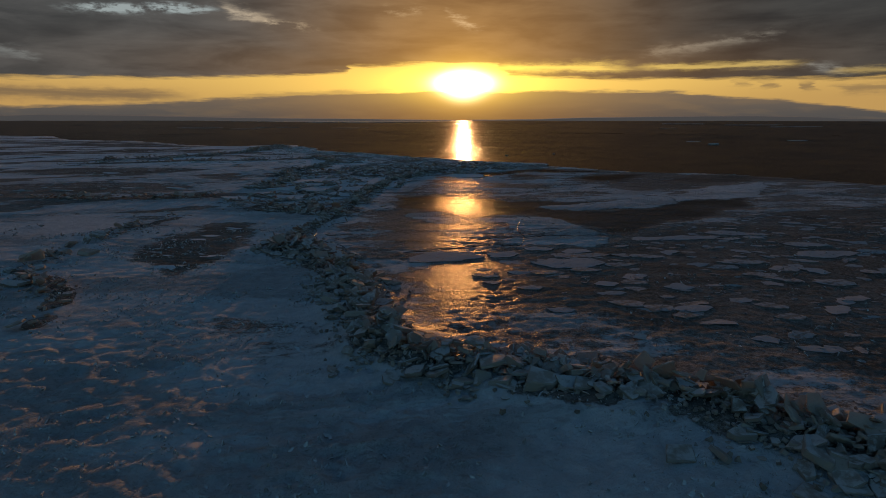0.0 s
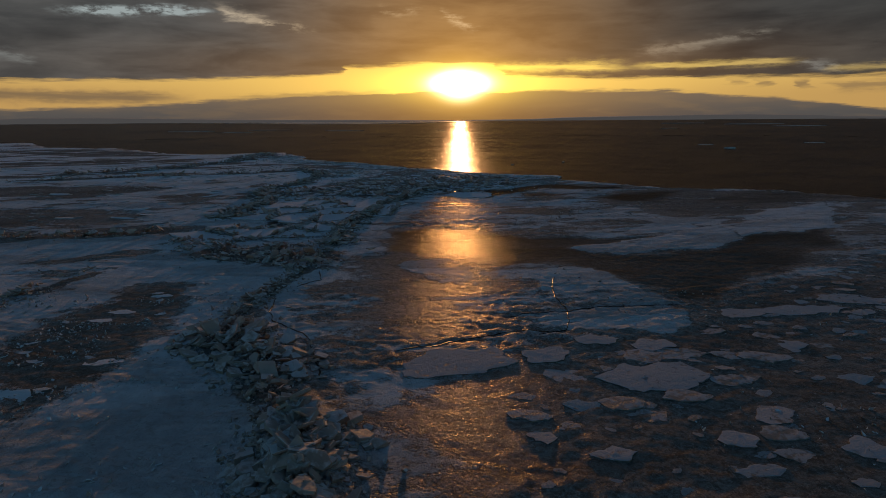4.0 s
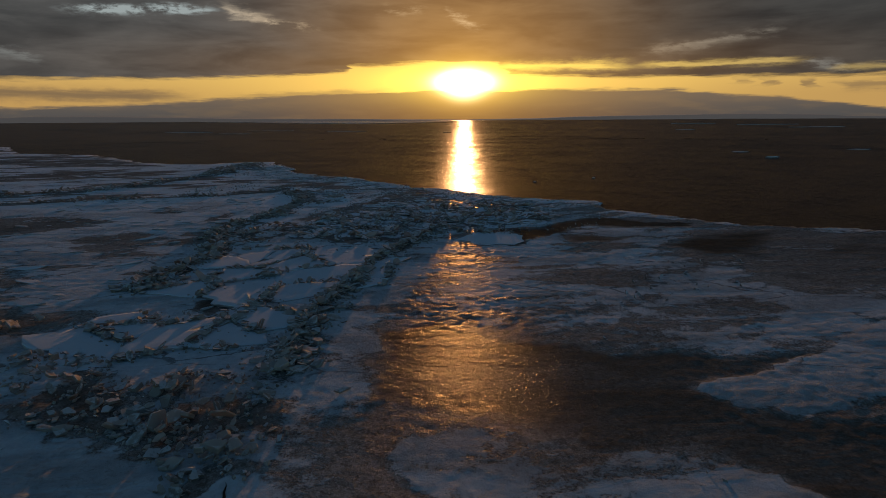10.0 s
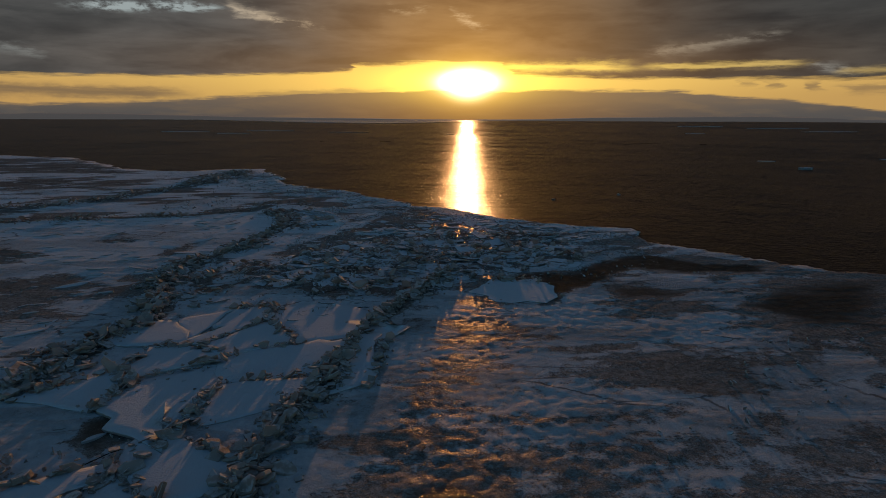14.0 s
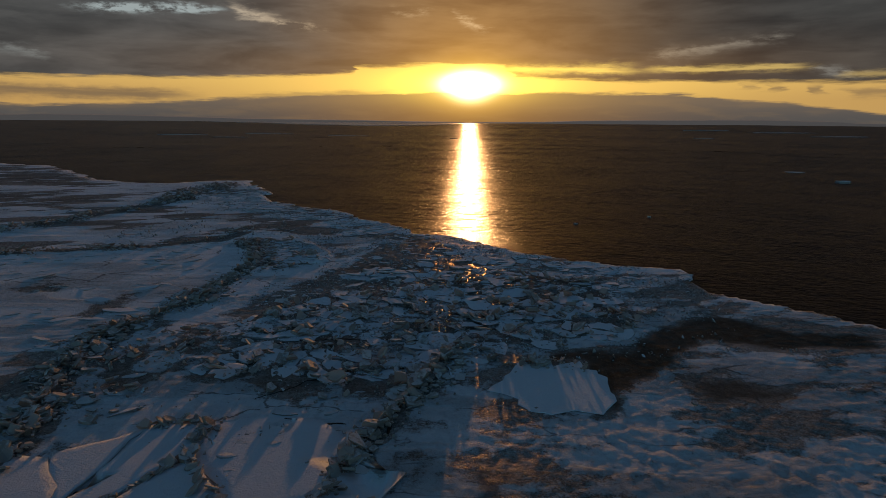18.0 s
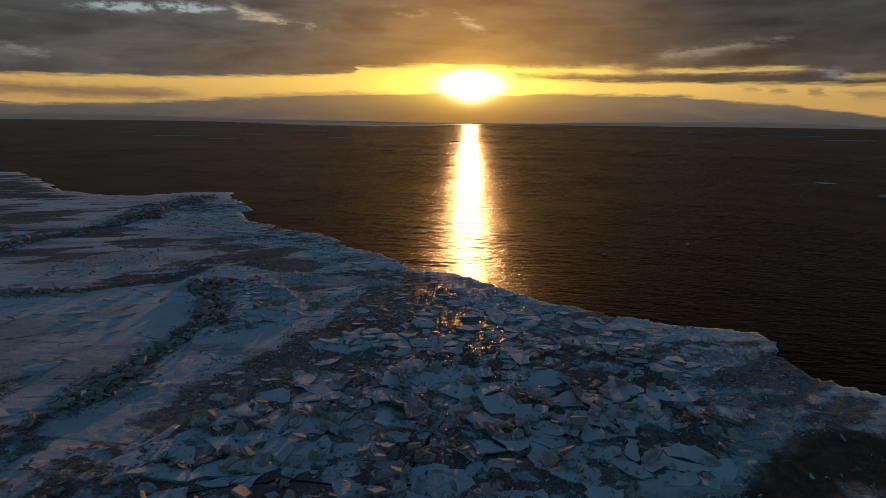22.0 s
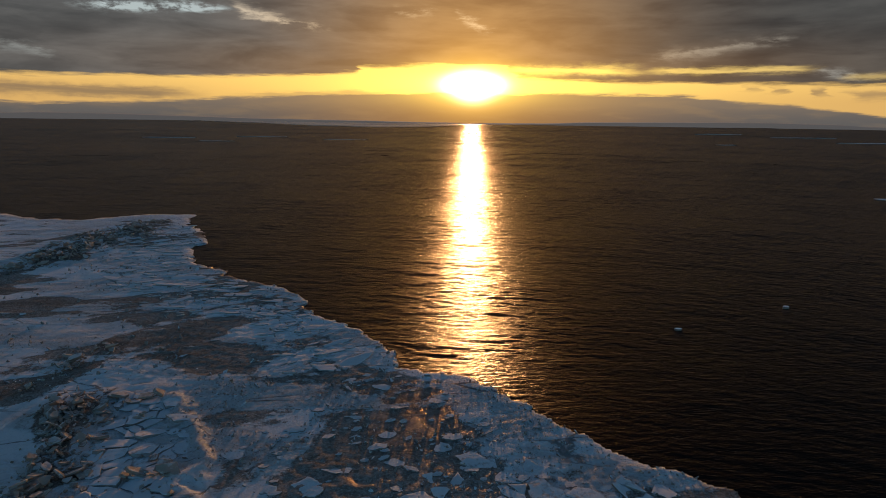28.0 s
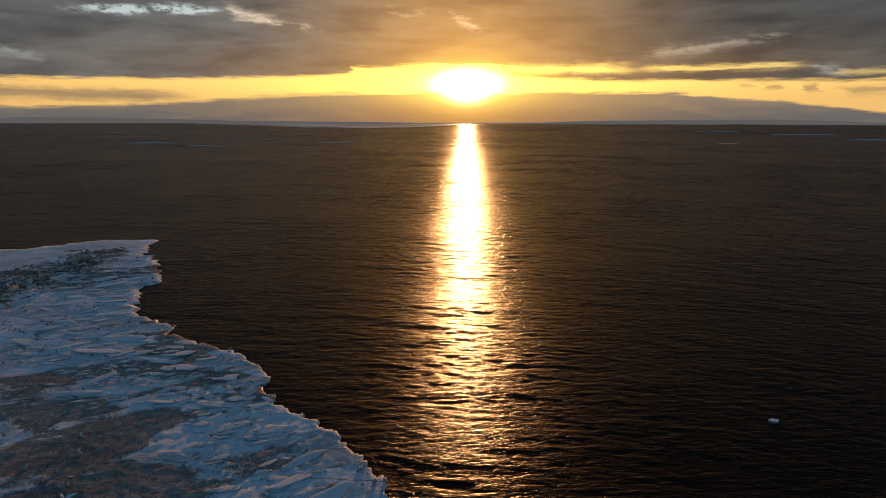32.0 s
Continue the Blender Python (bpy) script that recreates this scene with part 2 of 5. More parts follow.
def sheet_material():
    """Sea ice: snow drifts, grey bare ice and dark wet ice, by the two covers of the sheet."""
    mat, n = material("sea_ice_sheet")
    m, step = n.m, n.step
    p = n.add("ShaderNodeTexCoord").outputs["Object"]
    covers = n.add("ShaderNodeAttribute"), n.add("ShaderNodeAttribute")
    covers[0].attribute_name, covers[1].attribute_name = "snow", "wet"
    snow, wet = (c.outputs["Fac"] for c in covers)
    mid = n.noise(p, 1.6, 6, 0.65, 0.4)
    fine = n.noise(p, 9.0, 5, 0.6)
    grain = n.noise(p, 24.0, 4, 0.65)
    lane = n.add("ShaderNodeMapping")
    n.put(lane.inputs["Vector"], p)
    lane.inputs["Rotation"].default_value = (0, 0, radians(14))
    lane.inputs["Scale"].default_value = (0.35, 1.0, 1.0)
    big = n.noise(lane.outputs[0], 0.42, 6, 0.62, 0.5)
    drift = m("ADD", m("MULTIPLY", big, 0.5), m("ADD", m("MULTIPLY", mid, 0.3), m("MULTIPLY", fine, 0.2)))
    cover = step(m("ADD", m("SUBTRACT", snow, 0.5), m("MULTIPLY", m("SUBTRACT", drift, 0.5), 2.0)), -0.07, 0.08)
    white = n.mix(step(mid, 0.3, 0.7), (0.55, 0.59, 0.63), (0.72, 0.75, 0.78))
    coarse = step(n.noise(lane.outputs[0], 0.23, 4, 0.6, 0.8), 0.44, 0.62)
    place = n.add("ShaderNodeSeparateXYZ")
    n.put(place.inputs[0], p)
    # snow colour grows paler with y, from 72 m to 118 m
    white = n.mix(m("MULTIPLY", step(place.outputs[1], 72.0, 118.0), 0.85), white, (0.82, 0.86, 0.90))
    pits = n.noise(p, 3.4, 8, 0.74, 0.6)
    # dark spots painted into the snow for the shade in small hollows
    white = n.mix(m("MULTIPLY", step(pits, 0.52, 0.60), m("ADD", 0.20, m("MULTIPLY", coarse, 0.36))), white, (0.40, 0.40, 0.41))
    bare = n.mix(step(pits, 0.38, 0.62), (0.34, 0.325, 0.305), (0.135, 0.125, 0.113))
    dark = n.mix(step(mid, 0.35, 0.8), (0.036, 0.032, 0.028), (0.095, 0.087, 0.077))
    dark = n.mix(m("MULTIPLY", step(fine, 0.58, 0.72), 0.4), dark, (0.17, 0.160, 0.148))
    # granular slush: pale grains frozen into grey ice, and fine mottling
    specks = n.noise(p, 8.0, 8, 0.78, 0.4)
    grains = n.noise(p, 19.0, 3, 0.6, 0.2)
    bare = n.mix(m("MULTIPLY", step(specks, 0.50, 0.60), 0.75), bare, (0.47, 0.46, 0.45))
    bare = n.mix(m("MULTIPLY", step(grains, 0.55, 0.64), 0.55), bare, (0.07, 0.062, 0.054))
    dark = n.mix(m("MULTIPLY", step(grains, 0.58, 0.66), 0.45), dark, (0.24, 0.225, 0.205))
    # dark flecks in the snow colour, for shading of the crust's fine relief
    white = n.mix(m("MULTIPLY", step(specks, 0.55, 0.63), m("MULTIPLY", coarse, 0.45)), white, (0.26, 0.255, 0.25))
    bent = n.add("ShaderNodeVectorMath", operation="ADD")
    n.put(bent.inputs[0], lane.outputs[0])
    n.put(bent.inputs[1], n.xyz(m("MULTIPLY", mid, 0.5), m("MULTIPLY", big, 1.1)))
    cells_of = n.add("ShaderNodeTexVoronoi")
    cells_of.feature = "DISTANCE_TO_EDGE"
    n.put(cells_of.inputs["Vector"], bent.outputs[0])
    cells_of.inputs["Scale"].default_value = 0.42
    split = m("MULTIPLY", m("SUBTRACT", 1.0, step(cells_of.outputs["Distance"], 0.006, 0.022)), m("MULTIPLY", step(n.noise(p, 0.16, 3, 0.5), 0.48, 0.60), step(place.outputs[1], 48.0, 62.0)))
    white = n.mix(m("MULTIPLY", split, 0.7), white, (0.07, 0.065, 0.06))
    soaked = step(m("ADD", wet, m("MULTIPLY", m("SUBTRACT", drift, 0.5), 1.0)), 0.15, 0.85)
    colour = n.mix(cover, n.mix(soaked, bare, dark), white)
    rough = m("ADD", m("ADD", 0.26, m("MULTIPLY", soaked, -0.08)), m("MULTIPLY", m("SUBTRACT", fine, 0.5), 0.25))
    shine = m("MULTIPLY", m("SUBTRACT", 1.0, m("MULTIPLY", cover, 0.72)), m("ADD", 0.025, m("MULTIPLY", soaked, 0.014)))
    even = bump(n, m("MULTIPLY", m("ADD", m("MULTIPLY", mid, 0.9), m("ADD", m("MULTIPLY", fine, 0.50), m("MULTIPLY", grains, 0.10))), m("ADD", 0.9, m("MULTIPLY", soaked, 0.2))), 0.042)
    crust = m("ADD", m("MULTIPLY", mid, 0.8), m("ADD", m("MULTIPLY", n.noise(p, 4.5, 5, 0.68, 0.3), 1.0), m("MULTIPLY", grain, 0.42)))
    crust = m("MULTIPLY", crust, m("MULTIPLY", m("ADD", 0.5, m("MULTIPLY", coarse, 0.75)), m("ADD", 0.4, m("MULTIPLY", cover, 0.6))))
    # gold gloss tint puts the low sun's colour into the ice's reflections
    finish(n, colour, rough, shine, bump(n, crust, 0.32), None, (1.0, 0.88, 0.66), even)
    return mat


def block_material(name, body, snow_top, tint, through=0.0, dusting=(0.70, 0.74, 0.78), shine=0.020):
    """Broken ice: grey-blue, dirty in places, dusted with snow on what faces up."""
    mat, n = material(name)
    m, step = n.m, n.step
    p = n.add("ShaderNodeTexCoord").outputs["Object"]
    info = n.add("ShaderNodeObjectInfo").outputs["Random"]
    isl = n.add("ShaderNodeNewGeometry")
    sep = n.add("ShaderNodeSeparateXYZ")
    n.put(sep.inputs[0], isl.outputs["Normal"])
    mid, fine = n.noise(p, 3.0, 5, 0.6, 0.3), n.noise(p, 16.0, 4, 0.6)
    lot = m("FRACT", m("ADD", info, isl.outputs["Random Per Island"]))
    ice = n.mix(lot, body, tint)
    ice = n.mix(m("MULTIPLY", step(mid, 0.4, 0.7), 0.5), ice, (0.36, 0.32, 0.27))
    own = m("MULTIPLY", m("SUBTRACT", lot, 0.5), 0.5)
    dust = step(m("ADD", m("ADD", sep.outputs[2], own), m("MULTIPLY", m("SUBTRACT", mid, 0.5), 1.6)), 1.0 - snow_top, 1.3 - snow_top)
    rough = m("ADD", m("MULTIPLY", dust, 0.35), m("ADD", 0.32, m("MULTIPLY", fine, 0.2)))
    normal = bump(n, m("ADD", mid, m("MULTIPLY", fine, 0.5)), 0.10)
    finish(n, n.mix(dust, ice, dusting), rough, m("SUBTRACT", shine, m("MULTIPLY", dust, 0.01)), normal, through)
    return mat


def water_material():
    mat, n = material("sea_water")
    m = n.m
    p = n.add("ShaderNodeTexCoord").outputs["Object"]
    turn = n.add("ShaderNodeMapping")
    n.put(turn.inputs["Vector"], p)
    turn.inputs["Rotation"].default_value = (0, 0, radians(-9))
    turn.inputs["Scale"].default_value = (0.34, 1.0, 1.0)
    q = turn.outputs[0]
    chop = n.noise(q, 2.2, 4, 0.62, 0.4)
    ripple = n.noise(q, 8.0, 3, 0.6, 0.3)
    gust = n.step(n.noise(p, 0.012, 3, 0.5), 0.3, 0.7)
    h = m("ADD", m("MULTIPLY", chop, 1.0), m("MULTIPLY", m("MULTIPLY", ripple, 0.22), m("ADD", 0.5, gust)))
    fresnel = n.add("ShaderNodeFresnel")
    fresnel.inputs["IOR"].default_value = 1.33
    normal = bump(n, h, 0.11)
    n.put(fresnel.inputs["Normal"], normal)
    # broad warm gloss lobe stands in for lens glare around the sun's path
    body, clear, broad = n.add("ShaderNodeBsdfDiffuse"), n.add("ShaderNodeBsdfGlossy"), n.add("ShaderNodeBsdfGlossy")
    n.put(body.inputs["Color"], (0.004, 0.004, 0.005))
    n.put(clear.inputs["Roughness"], 0.24)
    n.put(clear.inputs["Color"], (1.0, 0.97, 0.94))
    n.put(clear.inputs["Normal"], normal)
    n.put(broad.inputs["Roughness"], 0.52)
    n.put(broad.inputs["Color"], (1.0, 0.76, 0.58))
    one, two = n.add("ShaderNodeMixShader"), n.add("ShaderNodeMixShader")
    n.put(one.inputs[0], m("MULTIPLY", fresnel.outputs[0], 0.135))
    n.put(one.inputs[1], body.outputs[0])
    n.put(one.inputs[2], broad.outputs[0])
    n.put(two.inputs[0], m("MINIMUM", m("MULTIPLY", m("POWER", fresnel.outputs[0], 1.5), 0.33), 0.165))
    n.put(two.inputs[1], one.outputs[0])
    n.put(two.inputs[2], clear.outputs[0])
    out = n.add("ShaderNodeOutputMaterial")
    n.put(out.inputs[0], two.outputs[0])
    return mat


def plain_material(name, colour, rough=0.9, glowing=None, strength=0.0):
    mat, n = material(name)
    s, out = n.add("ShaderNodeBsdfPrincipled"), n.add("ShaderNodeOutputMaterial")
    n.put(out.inputs[0], s.outputs[0])
    p = n.add("ShaderNodeTexCoord").outputs["Object"]
    k = n.noise(p, 0.02, 5, 0.6)
    n.put(s.inputs["Base Color"], n.mix(k, tuple(c * 0.7 for c in colour), tuple(min(1, c * 1.3) for c in colour)))
    s.inputs["Roughness"].default_value = rough
    s.inputs["Specular IOR Level"].default_value = 0.1
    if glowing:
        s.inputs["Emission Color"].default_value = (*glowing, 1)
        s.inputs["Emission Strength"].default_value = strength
    return mat


def far_material():
    """Far pale ice, glazed, in low streaks."""
    mat, n = material("far_snowy_ice")
    p = n.add("ShaderNodeTexCoord").outputs["Object"]
    turn = n.add("ShaderNodeMapping")
    n.put(turn.inputs["Vector"], p)
    turn.inputs["Scale"].default_value = (0.004, 0.012, 1.0)
    k = n.step(n.noise(turn.outputs[0], 1.0, 4, 0.6), 0.4, 0.6)
    finish(n, n.mix(k, (0.22, 0.21, 0.20), (0.50, 0.48, 0.45)), 0.40, n.m("ADD", 0.30, n.m("MULTIPLY", k, 0.35)), bump(n, k, 0.5))
    return mat


ICE = sheet_material()
BLOCK = block_material("broken_ice", (0.50, 0.45, 0.40), 0.24, (0.22, 0.185, 0.155), 0.16, (0.62, 0.62, 0.62))
SNOWY = block_material("snow_covered_ice", (0.46, 0.47, 0.48), 0.72, (0.34, 0.335, 0.33), 0.04, (0.62, 0.66, 0.70))
FLOE = block_material("snowy_floe_ice", (0.40, 0.40, 0.40), 0.50, (0.22, 0.205, 0.19), 0.06, (0.70, 0.74, 0.78))
SOAKED = block_material("soaked_floe_ice", (0.24, 0.225, 0.21), 0.30, (0.13, 0.12, 0.11), 0.03, (0.40, 0.42, 0.45), 0.040)
WATER = water_material()
# the hills emit a dim grey that stands in for distance haze
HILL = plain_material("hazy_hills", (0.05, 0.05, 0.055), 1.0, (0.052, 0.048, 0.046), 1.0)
FAR_ICE = far_material()


# ---------------------------------------------------------------- plan of the ice
def lattice(ix, iy, seed):
    h = (ix * 374761393 + iy * 668265263 + seed * 974711) & 0x7FFFFFFF
    h = ((h ^ (h >> 13)) * 1274126177) & 0x7FFFFFFF
    return ((h ^ (h >> 16)) & 0xFFFF) / 65535.0


def value_noise(x, y, seed):
    fx, fy = np.floor(x), np.floor(y)
    ix, iy = fx.astype(np.int64), fy.astype(np.int64)
    tx, ty = x - fx, y - fy
    tx, ty = tx * tx * tx * (tx * (tx * 6 - 15) + 10), ty * ty * ty * (ty * (ty * 6 - 15) + 10)
    a = lattice(ix, iy, seed) * (1 - tx) + lattice(ix + 1, iy, seed) * tx
    b = lattice(ix, iy + 1, seed) * (1 - tx) + lattice(ix + 1, iy + 1, seed) * tx
    return a * (1 - ty) + b * ty


def fbm(x, y, size, octaves=4, seed=0, gain=0.5):
    """Noise from -1 to 1; size is the largest lump in metres."""
    total, amp, norm = 0.0, 1.0, 0.0
    for k in range(octaves):
        c, s = math.cos(0.7 * k + seed), math.sin(0.7 * k + seed)
        total = total + amp * (value_noise((c * x - s * y) / size, (s * x + c * y) / size, seed + 17 * k) * 2 - 1)
        norm, amp, size = norm + amp, amp * gain, size / 2.03
    return total / norm


def ridged(x, y, size, octaves=4, seed=0):
    """Noise from 0 to 1 with sharp crests."""
    total, amp, norm = 0.0, 1.0, 0.0
    for k in range(octaves):
        total = total + amp * (1 - np.abs(fbm(x, y, size, 2, seed + 5 * k) * 1.6)).clip(0, 1) ** 2
        norm, amp, size = norm + amp, amp * 0.5, size / 2.1
    return total / norm


def ease(x, lo, hi):
    t = ((x - lo) / (hi - lo)).clip(0, 1)
    return t * t * (3 - 2 * t)


def outline_distance(x, y, outline):
    """Metres to a closed outline, positive inside."""
    pts = np.array(outline, float)
    best, inside = np.full(x.shape, 1e9), np.zeros(x.shape, bool)
    for (ax, ay), (bx, by) in zip(pts, np.roll(pts, -1, 0)):
        ex, ey = bx - ax, by - ay
        t = (((x - ax) * ex + (y - ay) * ey) / (ex * ex + ey * ey)).clip(0, 1)
        best = np.minimum(best, (x - ax - t * ex) ** 2 + (y - ay - t * ey) ** 2)
        if ay != by:
            inside ^= ((ay > y) != (by > y)) & (x < ax + (y - ay) * ex / ey)
    return np.where(inside, 1, -1) * np.sqrt(best)


def line_distance(x, y, line):
    """Metres to an open line, and how far along it (0 to 1) the nearest point lies."""
    pts = np.array(line, float)
    lengths = np.hypot(*np.diff(pts, axis=0).T)
    starts, total = np.r_[0, np.cumsum(lengths)], lengths.sum()
    best, along = np.full(x.shape, 1e9), np.zeros(x.shape)
    for (ax, ay), (bx, by), s, l in zip(pts, pts[1:], starts, lengths):
        t = (((x - ax) * (bx - ax) + (y - ay) * (by - ay)) / (l * l)).clip(0, 1)
        d = (x - ax - t * (bx - ax)) ** 2 + (y - ay - t * (by - ay)) ** 2
        nearer = d < best
        best, along = np.where(nearer, d, best), np.where(nearer, (s + t * l) / total, along)
    return np.sqrt(best), along


SHORE = [(70, -60), (75, 60), (57.9, 73.3), (52, 81), (46.8, 88.5), (36, 91.6), (32.9, 92.4), (30, 95), (28, 98.5), (25, 101.3), (22.4, 104.6), (22.6, 108), (23.2, 111.4), (19.2, 112.9), (14.2, 115.1), (12.3, 116.8), (9.1, 119.8), (6.2, 124.3), (2.2, 127.9), (-1.7, 129), (-2, 131.8), (-5.2, 136.6), (-8, 138.8), (-10.4, 142), (-10.5, 144.6), (-13.8, 148.9), (-20.8, 152.4), (-20.8, 154.6), (-25, 158.5), (-28.5, 166), (-27.3, 168.6), (-30.8, 177), (-35, 183.5), (-36.8, 191.5), (-44, 191.6), (-52, 185.6), (-59, 186), (-71, 193), (-80, 206), (-104, 232), (-135, 245), (-170, 296), (-260, 330), (-260, -60)]

# patches of the sheet, laid over one another in this order
COVER = []


def cover_of(snow, wet, level, relief, soft, outline):
    COVER.append((snow, wet, level, relief, soft, outline))


cover_of(0.52, 0.10, 0.10, 0.36, 0.6, [(-0.6, 19.5), (-1.7, 23.2), (-3.4, 29.3), (-5.2, 37), (-6.7, 42), (-5.6, 49), (-4.8, 56), (-5.6, 62), (-4.2, 70), (-3, 79), (0, 87.5), (3, 94), (14, 114), (40, 95), (75, 60), (70, -20), (13, 9), (8.5, 15.3), (3, 18.4)])
cover_of(0.52, 0.06, 0.11, 0.30, 0.8, [(-0.6, 19.5), (3, 18.4), (8.5, 15.3), (13, 11), (20, 10), (16, 15), (12.5, 20), (10.8, 21.8), (8.3, 23), (5.4, 24.2), (3.1, 25.3), (1.1, 27.6), (-0.8, 29.5), (-2, 24)])
cover_of(0.24, 0.45, 0.03, 0.3, 0.8, [(-1, 29.7), (1.3, 32.3), (4.5, 35.2), (6.6, 36.3), (12.8, 39.6), (18, 42.6), (33, 52), (60, 58), (60, 5), (16, 15), (12.5, 20), (10.8, 21.8), (8.3, 23), (5.4, 24.2), (3.1, 25.3), (1.1, 27.6)])
cover_of(0.30, 0.30, 0.05, 0.25, 0.8, [(-2.2, 36.6), (0.8, 38.5), (1.5, 47), (0, 53), (-2.6, 58), (-3.2, 52), (-2.2, 44)])
cover_of(0.18, 0.62, 0.03, 0.3, 0.5, [(-1.8, 62.6), (1, 64.3), (4, 61.6), (7.1, 61.2), (9.4, 59.6), (13.1, 58.7), (18.3, 58.8), (11.4, 54.7), (13.5, 53.2), (16, 52.8), (22.3, 54.6), (26.6, 59.7), (34.3, 62), (30, 54), (20.6, 46.8), (15.9, 42), (13.7, 41.4), (12.6, 45.5), (10.6, 48.6), (8.8, 51.2), (5.5, 51), (3.5, 53), (0.5, 54.6), (-2.2, 55.6), (-2.8, 59)])
cover_of(0.62, 0.05, 0.12, 0.35, 0.3, [(-1, 51.4), (0.6, 52.6), (2.9, 51.9), (4, 50.4), (3.5, 48.2), (2.3, 46.7), (0.9, 46.8), (-0.7, 49)])
cover_of(0.66, 0.05, 0.12, 0.5, 0.25, [(7.2, 48.2), (9.2, 50), (11.2, 49.3), (12.3, 45), (12.8, 42.6), (13, 41.7), (11.2, 41.8), (8.6, 41.7), (7.6, 41.6), (7.4, 43.8)])
cover_of(0.74, 0.0, 0.12, 0.4, 0.15, [(7.5, 40.3), (9.1, 41.1), (12.3, 41.2), (12.9, 40.5), (11.6, 38.3), (9.4, 37.7), (7.8, 37.5), (6.9, 38.2)])
cover_of(0.55, 0.1, 0.12, 0.4, 0.15, [(4.2, 40), (7.1, 40.4), (6.5, 38.3), (5.3, 37.9)])
cover_of(0.95, 0.0, 0.16, 0.30, 0.18, [(11.4, 54.7), (14.2, 56.6), (18.6, 58.8), (24.1, 62.2), (29.3, 65.8), (36.9, 72.8), (46, 77), (34.3, 62), (26.6, 59.6), (22.7, 55.3), (18.2, 54), (13, 53.2)])
cover_of(0.64, 0.08, 0.12, 0.28, 1.2, [(6.2, 85), (15, 90), (21.5, 82), (25, 71.5), (28.7, 68), (24.4, 62.7), (18.6, 59.8), (13.1, 60), (9.6, 60.6), (6.1, 62.6), (5.2, 67), (4, 76)])
cover_of(0.76, 0.0, 0.14, 0.3, 1.2, [(11, 68), (17, 72), (24, 70), (27, 66.5), (22, 62.5), (15.1, 60.8), (10, 62)])
cover_of(0.34, 0.40, 0.05, 0.2, 1.6, [(22.6, 86), (30, 91), (45, 89), (56, 76), (46, 79), (29.2, 69.5), (25.5, 72), (22, 81)])
cover_of(0.70, 0.0, 0.13, 0.6, 0.8, [(7.1, 80), (9.6, 85), (10.8, 88), (14.2, 90.4), (17.2, 93), (21.4, 92.4), (25, 91.8), (24, 84), (16.8, 78), (10, 77)])
cover_of(0.70, 0.05, 0.11, 0.2, 0.8, [(-5, 54), (-5.2, 64), (-4.2, 68), (-3.1, 75), (-1.8, 82), (0.5, 92), (3.5, 90), (1.7, 82), (0.2, 75), (-1.2, 68), (-2.5, 64), (-2.8, 54)])
cover_of(0.16, 0.75, 0.04, 0.3, 0.35, [(4.2, 91.2), (7.2, 91.7), (12.9, 92.6), (15.3, 96.6), (20.4, 98), (23.8, 95.2), (28, 94.8), (27, 92.4), (21, 93.2), (17.2, 93.1), (14.1, 90.4), (11, 87.8), (9.6, 85.2), (8.6, 84), (9.3, 87.2), (8.6, 90), (4.8, 90.4)])
cover_of(0.15, 0.70, 0.05, 0.2, 0.6, [(13.3, 87.9), (15.7, 89), (16.8, 87.6), (18.7, 87.3), (15.7, 85.8), (13.3, 85.9)])
cover_of(0.15, 0.70, 0.05, 0.2, 0.8, [(21.7, 83.6), (27.3, 87.2), (31.9, 87), (26, 79), (22.9, 80.4)])
cover_of(0.72, 0.05, 0.11, 0.4, 0.9, [(15, 97), (21, 99), (28, 97), (26, 101), (22.5, 105), (23, 111), (16, 112), (13, 104)])
cover_of(0.64, 0.15, 0.08, 0.6, 1.5, [(-12, 99), (-8.5, 108), (-2.5, 112), (5.8, 118), (12.3, 113.5), (19, 110), (18.5, 101), (13, 94), (7.4, 92.6), (3.4, 91), (1.5, 86), (-1.5, 84), (-7, 84), (-12.6, 91)])
cover_of(0.30, 0.30, 0.05, 0.6, 0.6, [(-13.8, 99.6), (-11.9, 102.5), (-10.4, 107), (-9.6, 110.6), (-8.6, 111.9), (-6.5, 116.5), (-4.7, 122.6), (-4.3, 129.8), (1, 127.5), (3.4, 120.9), (4, 116), (6.4, 113.3), (5, 108.6), (3.7, 106.4), (-1, 106), (-4, 105), (-8, 104.5), (-10, 100.6), (-12.2, 98.8)])
cover_of(0.86, 0.0, 0.10, 0.3, 0.5, [(-9.6, 116.4), (-6.1, 117.6), (-5.9, 116.5), (-6.9, 112.8), (-9.2, 112.8)])
cover_of(0.55, 0.15, 0.09, 0.5, 1.0, [(-9.6, 113.5), (-7.4, 118), (-8.4, 124), (-12.4, 127.6), (-12.6, 124.4), (-9.8, 119)])
cover_of(0.27, 0.30, 0.05, 0.25, 0.7, [(-22.8, 139.3), (-20.5, 142.4), (-19.7, 147), (-15, 147.5), (-11.3, 143.3), (-13.3, 139), (-14.3, 134.6), (-11.6, 133.8), (-9.2, 130.9), (-9.4, 128.5), (-14.3, 128.6), (-18.4, 129.9), (-21.8, 134.9)])
cover_of(0.30, 0.30, 0.05, 0.5, 0.6, [(-9.8, 127.9), (-5.8, 130.8), (-4.1, 127.2), (-2.3, 125.7), (-1.1, 123), (-4, 121), (-6.5, 123.5), (-5, 126.2)])
cover_of(0.58, 0.18, 0.06, 0.6, 1.5, [(-25, 141), (-21.3, 143), (-17, 149), (-13, 147), (-10, 141), (-5, 135), (-3.4, 131.5), (-7, 128.5), (-10.6, 132), (-14.4, 139), (-20, 140.4)])
